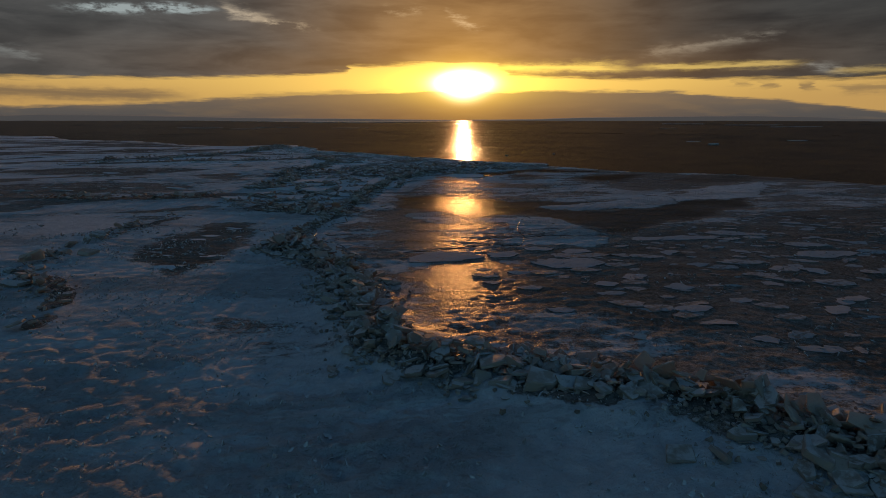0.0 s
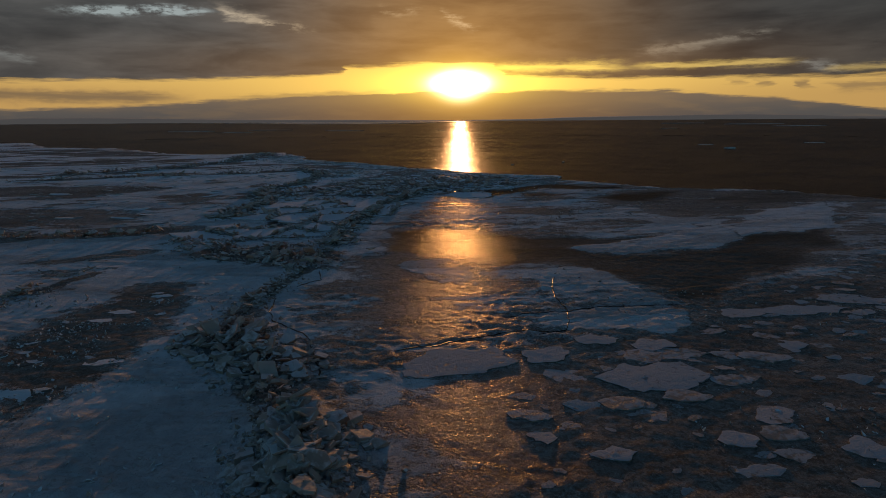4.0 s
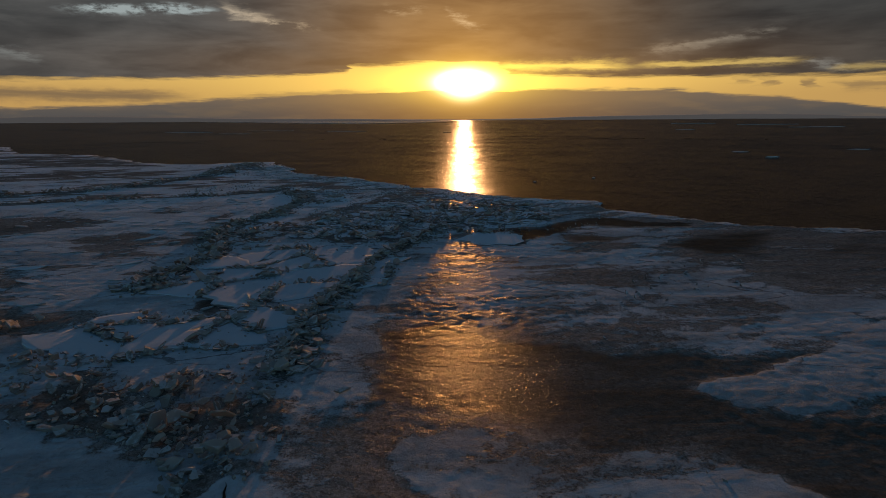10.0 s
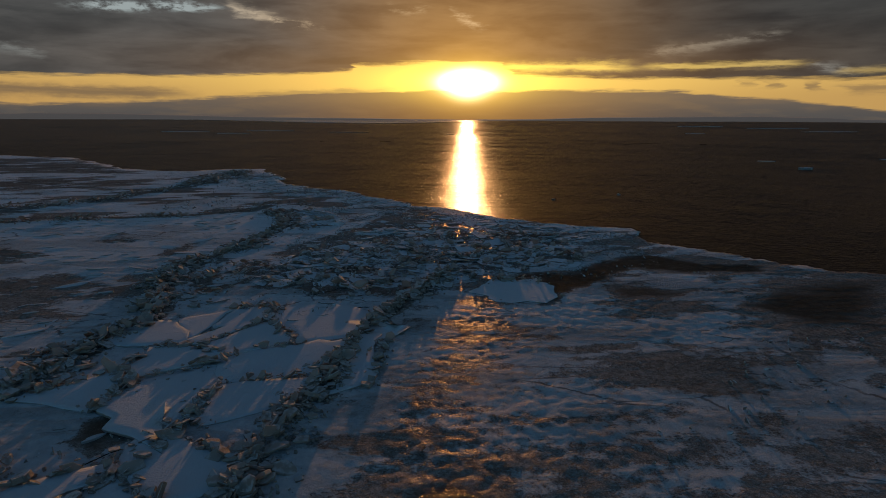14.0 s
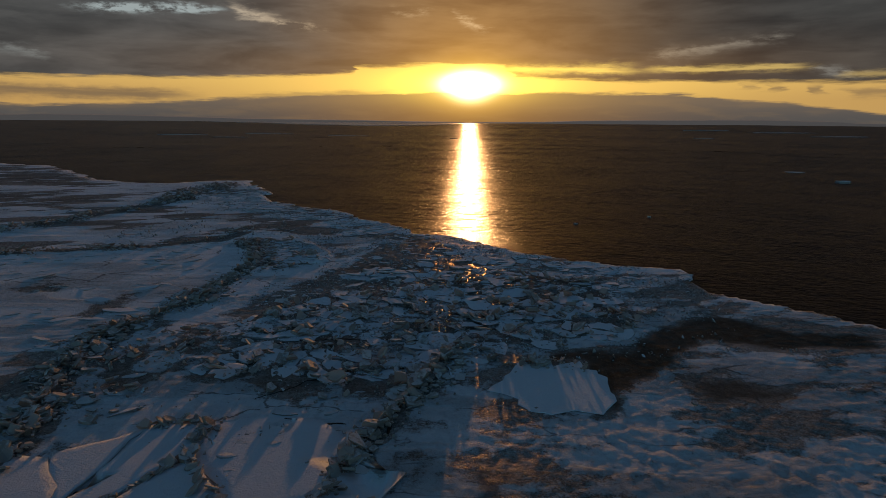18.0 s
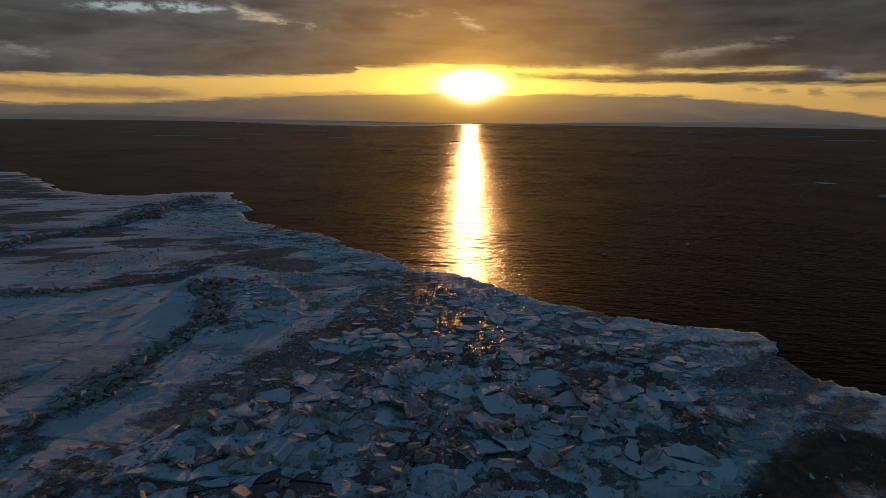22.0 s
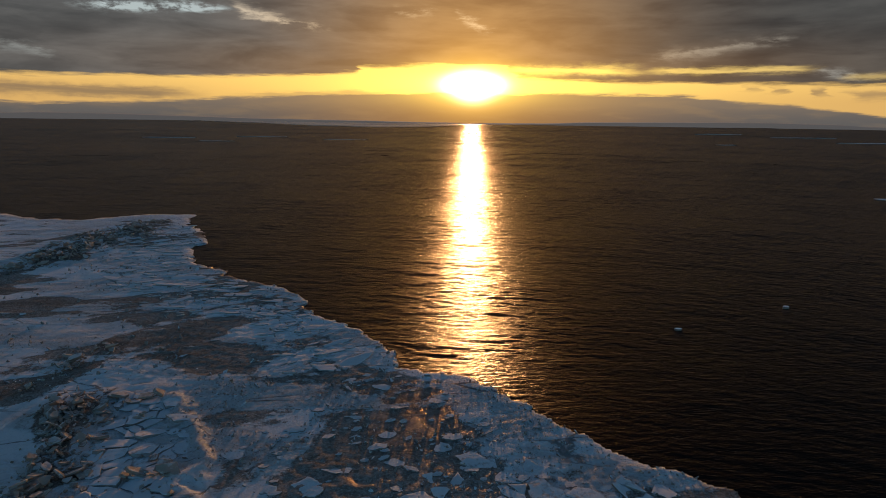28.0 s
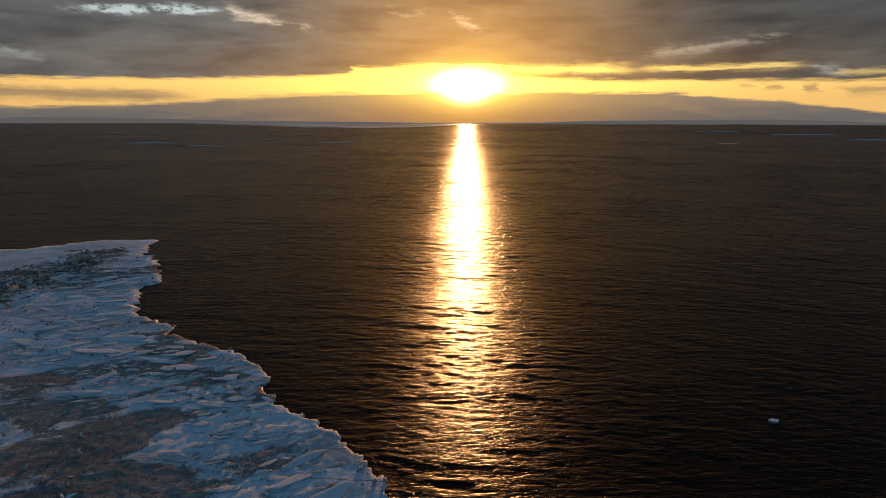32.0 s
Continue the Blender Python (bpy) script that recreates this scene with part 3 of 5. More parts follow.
cover_of(0.28, 0.50, 0.03, 0.3, 0.8, [(-17.6, 35.5), (-18, 41), (-16.5, 45), (-13.4, 48), (-12, 44), (-10.8, 37), (-11.4, 32), (-13.1, 30.8), (-15.4, 32)])
cover_of(0.10, 0.75, 0.05, 0.15, 0.4, [(-13.2, 67.4), (-13.1, 69.4), (-12.2, 70.2), (-10.7, 69.7), (-10.8, 68.1), (-11.7, 66.7)])
cover_of(1.08, 0.0, 0.12, 0.06, 0.7, [(-60, 110), (-40, 117), (-26.4, 121), (-23.3, 124), (-20.4, 124.6), (-18.4, 120.3), (-17.2, 115.6), (-16.9, 111.3), (-17.5, 107.5), (-19, 97), (-22, 98), (-40, 102)])
cover_of(0.36, 0.30, 0.06, 0.2, 2.2, [(-23.8, 97.5), (-23.7, 104), (-21.2, 108), (-20.3, 101), (-21.4, 97.5)])
cover_of(0.36, 0.30, 0.06, 0.2, 2.2, [(-33, 91), (-28.2, 94.2), (-23.9, 92), (-22.1, 84), (-23.8, 80.5), (-30, 83)])
cover_of(0.36, 0.30, 0.06, 0.2, 2.2, [(-33.5, 105.5), (-31.6, 109.5), (-28.1, 108), (-28.6, 105.5)])
cover_of(0.36, 0.30, 0.06, 0.2, 2.2, [(-70, 95), (-55, 104), (-38, 103), (-34, 97), (-48, 90)])
cover_of(0.36, 0.30, 0.06, 0.2, 2.2, [(-70, 70), (-40, 80), (-27, 76), (-24, 68), (-45, 66)])
cover_of(0.34, 0.35, 0.05, 0.15, 4.0, [(-110, 150), (-75, 168), (-52, 172), (-50, 160), (-62, 148), (-95, 138)])
cover_of(0.34, 0.35, 0.05, 0.15, 4.0, [(-170, 240), (-100, 226), (-72, 190), (-60, 183), (-66, 176), (-110, 190)])

# ridges: blocks to the square metre, smallest and largest block
RIDGES = []


def ridge_of(name, width, high, density, least, most, label, line):
    RIDGES.append((name, width, high, density, least, most, label, line))


ridge_of("ridge", 3.4, 0.80, 22.0, 0.20, 0.95, "pressure ridge of stacked grey ice blocks on snow", [(15, 9.5), (12.5, 10.8), (10.4, 12.2), (8.9, 13.9), (7.2, 15.4), (5.2, 16.3), (2.7, 17.3), (0.4, 18.4), (-0.9, 19.9)])
ridge_of("ridge", 2.5, 0.90, 20.0, 0.20, 1.05, "tall pressure ridge of broken ice slabs", [(-0.9, 20.2), (-1.6, 22), (-2.2, 24.2), (-3.2, 27.2), (-4.2, 30)])
ridge_of("ridge", 2.6, 0.40, 4.5, 0.2, 0.8, "low pressure ridge of snowy ice blocks", [(-4.4, 30.5), (-5.2, 33.5), (-6.0, 36), (-7.8, 38.4), (-8.4, 41)])
ridge_of("ridge", 1.2, 0.28, 6.0, 0.2, 0.7, "narrow pressure ridge of ice blocks beside a crack", [(-8.4, 41), (-8.1, 44), (-7.8, 47), (-7.2, 50)])
ridge_of("ridge", 1.8, 0.45, 12.0, 0.24, 1.0, "narrow pressure ridge of dark ice shards", [(-6.3, 58), (-6.0, 62), (-5.7, 66), (-5.4, 69.5), (-4.5, 73), (-3.8, 76.5)])
ridge_of("ridge", 1.4, 0.40, 10.0, 0.24, 1.0, "narrow pressure ridge of ice shards", [(-3.8, 76.5), (-3.0, 80), (-1.8, 84), (-0.3, 88), (2.2, 93.5)])
ridge_of("ridge", 2.4, 0.42, 8.0, 0.24, 1.0, "broad pressure ridge of grey ice blocks", [(-18.6, 71), (-17.6, 75), (-17, 79), (-16.6, 82.5), (-17.6, 86), (-18.8, 90)])
ridge_of("ridge", 2.2, 0.42, 7.5, 0.24, 1.0, "broad pressure ridge of grey ice blocks", [(-18.8, 90), (-19.5, 94), (-18.6, 98), (-17.3, 102), (-16.5, 105)])
ridge_of("ridge", 1.4, 0.34, 8.0, 0.25, 0.9, "pressure ridge of ice plates along a snowfield", [(-16.5, 105), (-15.8, 109), (-15.7, 113.5), (-17.2, 118.5), (-19.6, 124)])
ridge_of("ridge", 2.0, 0.35, 2.6, 0.25, 0.9, "snowed-in pressure ridge of ice blocks", [(-64, 112), (-46, 117), (-38, 119), (-32, 120.8), (-28.2, 121.6), (-25.5, 124.4), (-21.5, 127.2), (-21.4, 131), (-21.2, 135)])
ridge_of("ridge", 3.6, 0.45, 1.6, 0.3, 1.1, "long pressure ridge of brownish ice rubble", [(-62, 124), (-48.3, 132), (-45.5, 141.7), (-41, 154), (-40, 168), (-39.5, 183)])
ridge_of("ridge", 1.8, 0.35, 2.2, 0.3, 1.0, "low ridge of snowed-in ice lumps", [(-60, 64.5), (-44, 63.6), (-38, 63.4), (-30, 62), (-23, 63), (-20, 65.5)])
ridge_of("ridge", 0.9, 0.30, 9.0, 0.3, 0.9, "raised rim of ice blocks at a snowy floe", [(4.6, 89.9), (6.0, 90.4), (7.6, 90.3), (8.6, 89.4)])
ridge_of("ridge", 1.5, 0.32, 2.2, 0.25, 1.2, "low ridge of snowed-in ice slabs beside a dark lead", [(-14.9, 23), (-15.7, 26), (-18.4, 29.8), (-21.4, 32.4), (-21.4, 39.7), (-20.9, 46), (-19.5, 51.6)])

# heaps: blocks to the square metre, smallest and largest block
HEAPS = []


def heap_of(density, least, most, mound, label, outline):
    HEAPS.append((density, least, most, mound, label, outline))


heap_of(5.0, 0.22, 1.0, 0.34, "wide heap of jumbled ice blocks in snow", [(-12.2, 56.5), (-10.3, 58.4), (-6.2, 57.2), (-4.9, 52.2), (-5.5, 49.6), (-7.3, 49.6), (-10.3, 52)])
heap_of(3.0, 0.2, 0.8, 0.25, "heap of snowed-in ice rubble", [(-19.3, 60), (-18.6, 61.4), (-14.7, 60), (-11.7, 57), (-10.3, 52.2), (-12.9, 52.6), (-16.3, 55)])
heap_of(4.2, 0.3, 1.1, 0.30, "heap of large pale ice blocks", [(-10.6, 37), (-9.8, 39.8), (-7, 39.6), (-4.6, 36.8), (-3.6, 33.6), (-6, 33)])
heap_of(4.0, 0.25, 0.9, 0.30, "heap of ice rubble beside cracked plates", [(-20.6, 125.6), (-17.4, 126), (-15.4, 121), (-13.6, 115), (-12.4, 112), (-14.6, 110.8), (-16.4, 115), (-18.4, 120)])
heap_of(1.1, 0.3, 1.1, 0.35, "far heap of brownish ice rubble at the edge", [(-44, 158), (-46, 173), (-43, 183), (-38, 186), (-35, 172), (-37, 158)])
heap_of(0.8, 0.3, 1.2, 0.05, "jumble of ice shards on broken plates", [(-12, 89), (-12, 99), (-6, 106), (6, 112), (14, 108), (15, 101), (12, 94.5), (3, 92), (0, 86), (-6, 86)])
heap_of(1.4, 0.25, 0.9, 0.22, "scatter of dark ice shards on the sheet", [(-14.5, 83.4), (-12.6, 90), (-12, 97), (-17, 97), (-18, 90)])


def spacing(lo, hi, grow, *stretches):
    """Grid lines: even stretches of (start, end, step), growing outwards on both sides."""
    mid = [v for a, b, step in stretches for v in np.arange(a, b, step)]
    right, s = [mid[-1]], stretches[-1][2]
    while right[-1] < hi:
        s *= grow
        right.append(right[-1] + s)
    left, s = [mid[0]], stretches[0][2]
    while left[-1] > lo:
        s *= grow
        left.append(left[-1] - s)
    return np.array(left[:0:-1] + mid + right[1:])


GX = spacing(-250, 70, 1.023, (-14, 15, 0.125))
GY = spacing(-55, 325, 1.018, (5, 46, 0.11), (46, 150, 0.165))
X, Y = (a.ravel() for a in np.meshgrid(GX, GY))


def plan(x, y):
    """Height, snow cover, wetness and ice mask of the sheet."""
    wx = x + 1.3 * fbm(x, y, 5.0, 4, 3) + 0.55 * fbm(x, y, 1.3, 3, 9, 0.6)
    wy = y + 1.3 * fbm(x, y, 5.0, 4, 4) + 0.55 * fbm(x, y, 1.3, 3, 8, 0.6)
    snow, wet = np.full(x.shape, 0.92), np.zeros(x.shape)
    level, relief = np.full(x.shape, 0.11), np.full(x.shape, 0.40)
    # rough hummocks on the near snow, smoother fields farther out
    relief += 0.75 * ease(-y, -30, -14) * ease(-x, -3, 2)
    snow += 0.35 * fbm(x, y, 14.0, 3, 21)
    # wind-blown streaks of bare grey ice
    lx, ly = x * 0.94 + y * 0.34, y * 0.94 - x * 0.34
    bare = ease(fbm(lx * 0.42, ly, 4.2, 4, 24), 0.06, 0.34) * ease(y, 40, 58) * (0.35 + 0.65 * ease(-x, 16, 22))
    snow -= 0.72 * bare
    wet += 0.28 * bare
    for s, w, l, r, soft, outline in COVER:
        pts = np.array(outline)
        near = (x > pts[:, 0].min() - 4) & (x < pts[:, 0].max() + 4) & (y > pts[:, 1].min() - 4) & (y < pts[:, 1].max() + 4)
        k = ease(outline_distance(wx[near], wy[near], outline), -1.7 * soft, 1.7 * soft)
        for field, value in ((snow, s), (wet, w), (level, 0.07 + 0.25 * l), (relief, r)):
            field[near] += k * (value - field[near])
    shelf = ease(y, 112, 128)
    lens = fbm(lx * 0.36, ly, 2.6, 4, 27, 0.6)
    patch = ease(fbm(lx * 0.45, ly, 3.4, 4, 26), -0.08, 0.36) * ease(y, 56, 66)
    snow += -(0.10 + 0.20 * ease(x, 6, 12)) * patch * (1 - shelf) + shelf * 0.75 * lens
    wet += 0.15 * patch
    h = level + 0.06 * shelf * lens.clip(0, 1) + 0.05 * fbm(x, y, 9.0, 3, 31) * snow
    crests = ridged(x * 0.75, y * 1.35, 3.2, 4, 41)
    lumps = ridged(x * 0.8, y * 1.2, 1.0, 3, 61) - 0.35
    relief = relief * (0.35 + 1.1 * ease(fbm(x, y, 6.0, 3, 57), -0.4, 0.45))
    h = h + relief * (0.06 * (crests - 0.35) * snow.clip(0.25, 1) + 0.045 * fbm(x, y, 0.75, 2, 51, 0.7) + 0.065 * fbm(x, y, 0.32, 1, 53) + 0.13 * lumps * (0.15 + crests ** 2))
    for _, width, high, _, _, _, _, line in RIDGES:
        pts = np.array(line)
        near = (x > pts[:, 0].min() - 5) & (x < pts[:, 0].max() + 5) & (y > pts[:, 1].min() - 5) & (y < pts[:, 1].max() + 5)
        d, _ = line_distance(wx[near] * 0.5 + x[near] * 0.5, wy[near] * 0.5 + y[near] * 0.5, line)
        k = np.exp(-((d / (0.5 * width)) ** 2))
        h[near] += k * high * (0.8 if high > 0.5 else 0.2) * (0.75 + 0.35 * fbm(x[near], y[near], 1.3, 3, 71))
        # both covers darken the ridge's base, painting in shade between the blocks
        bare = ease(k, 0.35, 0.8) * ease(fbm(x[near], y[near], 2.2, 3, 75), -0.45, 0.0)
        snow[near] += bare * (0.28 - snow[near])
        wet[near] += bare * (0.45 - wet[near])
    for _, _, _, high, _, outline in HEAPS:
        pts = np.array(outline)
        near = (x > pts[:, 0].min() - 4) & (x < pts[:, 0].max() + 4) & (y > pts[:, 1].min() - 4) & (y < pts[:, 1].max() + 4)
        k = ease(outline_distance(wx[near], wy[near], outline), -0.8, 1.2)
        h[near] += 0.5 * k * high * (0.55 + 0.7 * fbm(x[near], y[near], 1.5, 3, 73))
        # the same darkened base for the gaps in the heaps
        bare = k * ease(fbm(x[near], y[near], 2.0, 3, 74), -0.3, 0.2)
        snow[near] += bare * (0.25 - snow[near])
        wet[near] += bare * (0.5 - wet[near])
    # the pale berm beside the cracked plates, and cracks
    d, _ = line_distance(wx, wy, [(-13.6, 124.6), (-11.6, 121), (-10.2, 117.6), (-9.8, 114.5)])
    h += 0.28 * np.exp(-((d / 0.5) ** 2))
    snow += np.exp(-((d / 0.7) ** 2)) * (1.1 - snow)
    for line, wide in CRACKS:
        d, _ = line_distance(x + 0.25 * fbm(x, y, 1.1, 3, 91), y + 0.25 * fbm(x, y, 1.1, 3, 92), line)
        h -= 0.035 * np.exp(-((d / 0.22) ** 2))
    jag = 1.1 * np.abs(fbm(x, y, 2.6, 4, 13, 0.65))
    shore = outline_distance(x + 0.6 * fbm(x, y, 2.2, 4, 18, 0.65) + 0.9 * fbm(x, y, 9.0, 2, 14), y + 0.6 * fbm(x, y, 2.2, 4, 15, 0.65), SHORE) - jag + 0.5
    rim = np.exp(-(((shore - 0.5) / 0.6) ** 2)) * ease(y, 80, 96)
    h += 0.02 * rim * (1 + fbm(x, y, 1.2, 3, 16))
    snow += 0.12 * rim
    h = np.maximum(h, 0.015)
    h = np.where(shore > 0, h + 0.05 * ease(y, 90, 105), -0.6)
    return h, snow.clip(0, 1.1), wet.clip(0, 1), shore


CRACKS = [
    ([(-7.3, 44), (-7.2, 41.6), (-6.7, 40.4), (-5.4, 38.8), (-4.7, 38), (-4.4, 36.2), (-3.4, 33.6)], 0.08),
    ([(-5.9, 49.6), (-5.7, 47.6), (-6.8, 46.2)], 0.12),
    ([(4.0, 40.2), (7.3, 40.9), (9.0, 41.5), (13.2, 41.5)], 0.05),
    ([(8.0, 47.6), (7.3, 44), (7.3, 41), (6.6, 38.4), (5.2, 37.6)], 0.05),
    ([(-1.7, 82.6), (-0.9, 85.5), (-1.4, 91.2), (-0.3, 95.8), (2.0, 101.8)], 0.20),
    ([(-9.6, 83.2), (-7.9, 84.1), (-6.3, 84.3), (-3.4, 83.6)], 0.12),
    ([(-4.5, 91.7), (-4.0, 89.4), (-5.9, 88.2), (-8.1, 86.3)], 0.14),
    ([(-15.6, 70.4), (-13.8, 72.5), (-11.8, 75.6), (-10.3, 76.4), (-7, 76.8)], 0.14),
    ([(-13.0, 64.5), (-11.4, 66.6), (-8.5, 66.9)], 0.12),
    ([(-14.4, 78), (-9.5, 80.4), (-5, 81)], 0.10),
    ([(-11, 93), (-6, 94.4), (-1, 94), (5, 96.4)], 0.15),
    ([(-0.9, 36.2), (2, 37.2), (4, 38.2), (6.6, 38.2)], 0.12),
]
Z, SNOW, WET, SHORE_AT = plan(X, Y)
NX, NY = len(GX), len(GY)
ZG = Z.reshape(NY, NX)


def ground(x, y):
    """Height of the sheet at a place."""
    i, j = np.searchsorted(GX, x) - 1, np.searchsorted(GY, y) - 1
    i, j = min(max(i, 0), NX - 2), min(max(j, 0), NY - 2)
    return float(ZG[j : j + 2, i : i + 2].mean())


def sheet_mesh(name, verts, faces, mats, smooth=False):
    me = bpy.data.meshes.new(name)
    me.vertices.add(len(verts))
    me.vertices.foreach_set("co", np.asarray(verts, np.float32).ravel())
    faces = np.asarray(faces, np.int32)
    k = faces.shape[1]
    me.loops.add(faces.size)
    me.loops.foreach_set("vertex_index", faces.ravel())
    me.polygons.add(len(faces))
    me.polygons.foreach_set("loop_start", np.arange(0, faces.size, k, dtype=np.int32))
    me.polygons.foreach_set("loop_total", np.full(len(faces), k, np.int32))
    me.polygons.foreach_set("use_smooth", np.full(len(faces), smooth, bool))
    for mat in mats:
        me.materials.append(mat)
    me.update(calc_edges=True)
    return me


idx = np.arange(NX * NY).reshape(NY, NX)
quads = np.stack([idx[:-1, :-1], idx[:-1, 1:], idx[1:, 1:], idx[1:, :-1]], -1).reshape(-1, 4)
quads = quads[(SHORE_AT[quads] > 0).any(1)]
used = np.unique(quads)
remap = np.full(NX * NY, -1)
remap[used] = np.arange(len(used))
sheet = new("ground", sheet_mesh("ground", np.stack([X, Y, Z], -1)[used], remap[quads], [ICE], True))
for key, field in (("snow", SNOW), ("wet", WET)):
    sheet.data.attributes.new(key, "FLOAT", "POINT").data.foreach_set("value", field[used].astype(np.float32))
tagged(sheet, "snow-drifted grey sea ice sheet with dark wet patches", "sea ice", kind="structure")


# ---------------------------------------------------------------- sea and distance
def fan_grid(xs, ys, z=0.0):
    gx, gy = (a.ravel() for a in np.meshgrid(xs, ys))
    i = np.arange(len(gx)).reshape(len(ys), len(xs))
    return np.stack([gx, gy, np.full(gx.shape, z)], -1), np.stack([i[:-1, :-1], i[:-1, 1:], i[1:, 1:], i[1:, :-1]], -1).reshape(-1, 4)


FAR_FIELD = [(-1250, 3000), (-1030, 2960), (-550, 2120), (-262, 1545), (-120, 1400), (-12, 1530), (40, 1800), (120, 2300), (300, 3000)]


def sea_mesh(start, end, count, columns, seed, fine, steep, size, reach):
    """Wind waves, short near the ice and longer farther out."""
    far = np.exp(np.arange(math.log(start), math.log(end) + 0.002, 1 / (fine * count)))
    ways = np.r_[np.linspace(-1.5, -reach, 110)[:-1], np.linspace(-reach, reach, columns), np.linspace(reach, 1.5, 110)[1:]]
    r, w = (a.ravel() for a in np.meshgrid(far, ways, indexing="ij"))
    a, b = np.log(r) * count, w * count * 0.75
    a2, b2 = a + 0.3 * b + 1.5 * fbm(a, b, 9.0, 2, seed), b - 0.12 * a
    z = (r / count) * steep * (0.17 * fbm(a2, b2 * 0.5, size, 2, seed + 1, 0.6) + 0.05 * fbm(a2, b2 * 0.5, 2.4, 2, seed + 2) + 0.16 * fbm(a2, b2 * 0.45, 4.2, 2, seed + 4))
    z *= 0.75 + 0.5 * fbm(a, b, 16.0, 2, seed + 3)
    x, y = r * np.sin(w), 40 + r * np.cos(w)
    i = np.arange(len(r)).reshape(len(far), len(ways))
    faces = np.stack([i[:-1, :-1], i[:-1, 1:], i[1:, 1:], i[1:, :-1]], -1).reshape(-1, 4)
    faces = faces[(outline_distance(x, y, SHORE)[faces].max(1) < 4.0) & (outline_distance(x, y, FAR_FIELD)[faces].max(1) < 20)]
    kept = np.unique(faces)
    back = np.full(len(x), -1)
    back[kept] = np.arange(len(kept))
    return sheet_mesh("water", np.stack([x, y, z], -1)[kept], back[faces], [WATER], True)


sea = new("water", sea_mesh(50, 330, 330, 560, 110, 2.6, 0.55, 1.0, 0.74))
tagged(sea, "dark rippled sea water reflecting the low sun", "sea", kind="structure")
sea = new("water", sea_mesh(330, 3350, 200, 420, 210, 2.0, 0.50, 1.0, 1.0))
tagged(sea, "dark rippled sea water out to the far shore", "sea", kind="structure")
v, f = fan_grid(np.linspace(-4200, 4200, 29), np.r_[np.linspace(-900, 400, 14), np.linspace(600, 4500, 14)], -6.0)
deep = new("water", sheet_mesh("water", v, f, [WATER]))
tagged(deep, "still dark water below the waves", "sea", kind="structure")


def hill_range(name, points, depth, label):
    """Low hills with a rolling crest; points are (x, y of the foot, height)."""
    verts, faces = [], []
    for k, (x, y, h) in enumerate(points):
        verts += [(x, y, -2), (x * 1.012, y + depth * 0.25, h * 0.75), (x * 1.04, y + depth * 0.6, h), (x * 1.08, y + depth, -2)]
    for k in range(len(points) - 1):
        for j in range(3):
            a = 4 * k + j
            faces.append((a, a + 4, a + 5, a + 1))
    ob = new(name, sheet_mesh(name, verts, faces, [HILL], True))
    return tagged(ob, label, "hills", kind="structure")


def crest(points, n, wobble):
    xs, ys, hs = np.array(points).T
    x = np.linspace(xs[0], xs[-1], n)
    h = np.interp(x, xs, hs) + wobble * fbm(x, 0 * x, 260.0, 4, 5)
    return [(a, b, max(c, 1.0)) for a, b, c in zip(x, np.interp(x, xs, ys), h)]


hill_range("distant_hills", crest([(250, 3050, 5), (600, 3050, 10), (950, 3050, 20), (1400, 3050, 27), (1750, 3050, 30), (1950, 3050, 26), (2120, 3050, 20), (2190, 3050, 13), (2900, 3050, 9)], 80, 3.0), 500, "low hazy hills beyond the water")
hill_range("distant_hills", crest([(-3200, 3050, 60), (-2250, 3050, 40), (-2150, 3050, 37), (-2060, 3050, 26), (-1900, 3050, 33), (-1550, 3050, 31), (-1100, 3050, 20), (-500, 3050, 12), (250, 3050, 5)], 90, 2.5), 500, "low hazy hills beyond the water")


def flat_floe(name, outline, z0, z1, mat, label, category, jag=0.0, seed=0):
    """A wide far ice sheet with a ragged edge."""
    pts = []
    ring = np.array(outline, float)
    for a, b in zip(ring, np.roll(ring, -1, 0)):
        for t in np.linspace(0, 1, 9)[:-1]:
            pts.append(a + (b - a) * t)
    pts = np.array(pts)
    pts += jag * np.stack([fbm(pts[:, 0], pts[:, 1], jag * 6, 3, seed), fbm(pts[:, 0], pts[:, 1], jag * 6, 3, seed + 1)], -1)
    bm = bmesh.new()
    low = [bm.verts.new((x, y, z0)) for x, y in pts]
    top = [bm.verts.new((x, y, z1)) for x, y in pts]
    bm.faces.new(top)
    for k in range(len(pts)):
        j = (k + 1) % len(pts)
        bm.faces.new((low[k], low[j], top[j], top[k]))
    bmesh.ops.recalc_face_normals(bm, faces=bm.faces)
    me = bpy.data.meshes.new(name)
    bm.to_mesh(me)
    bm.free()
    me.materials.append(mat)
    return tagged(new(name, me), label, category)


flat_floe("distant_ice_field", FAR_FIELD, -0.5, 1.2, FAR_ICE, "far pale ice field on the water below the hills", "ice field", 12, 3)

# ---------------------------------------------------------------- floes, slabs and blocks
rng = np.random.default_rng(7)


def part(name, me, mat, parent, place, turn=(0, 0, 0), size=(1, 1, 1), label=""):
    """One mesh object under a thing; place in the world's metres."""
    ob = new(name, me)
    ob.parent = parent
    ob.location = Vector(place) - parent.location
    ob.rotation_euler = turn
    ob.scale = size
    return tagged(ob, label) if label else ob


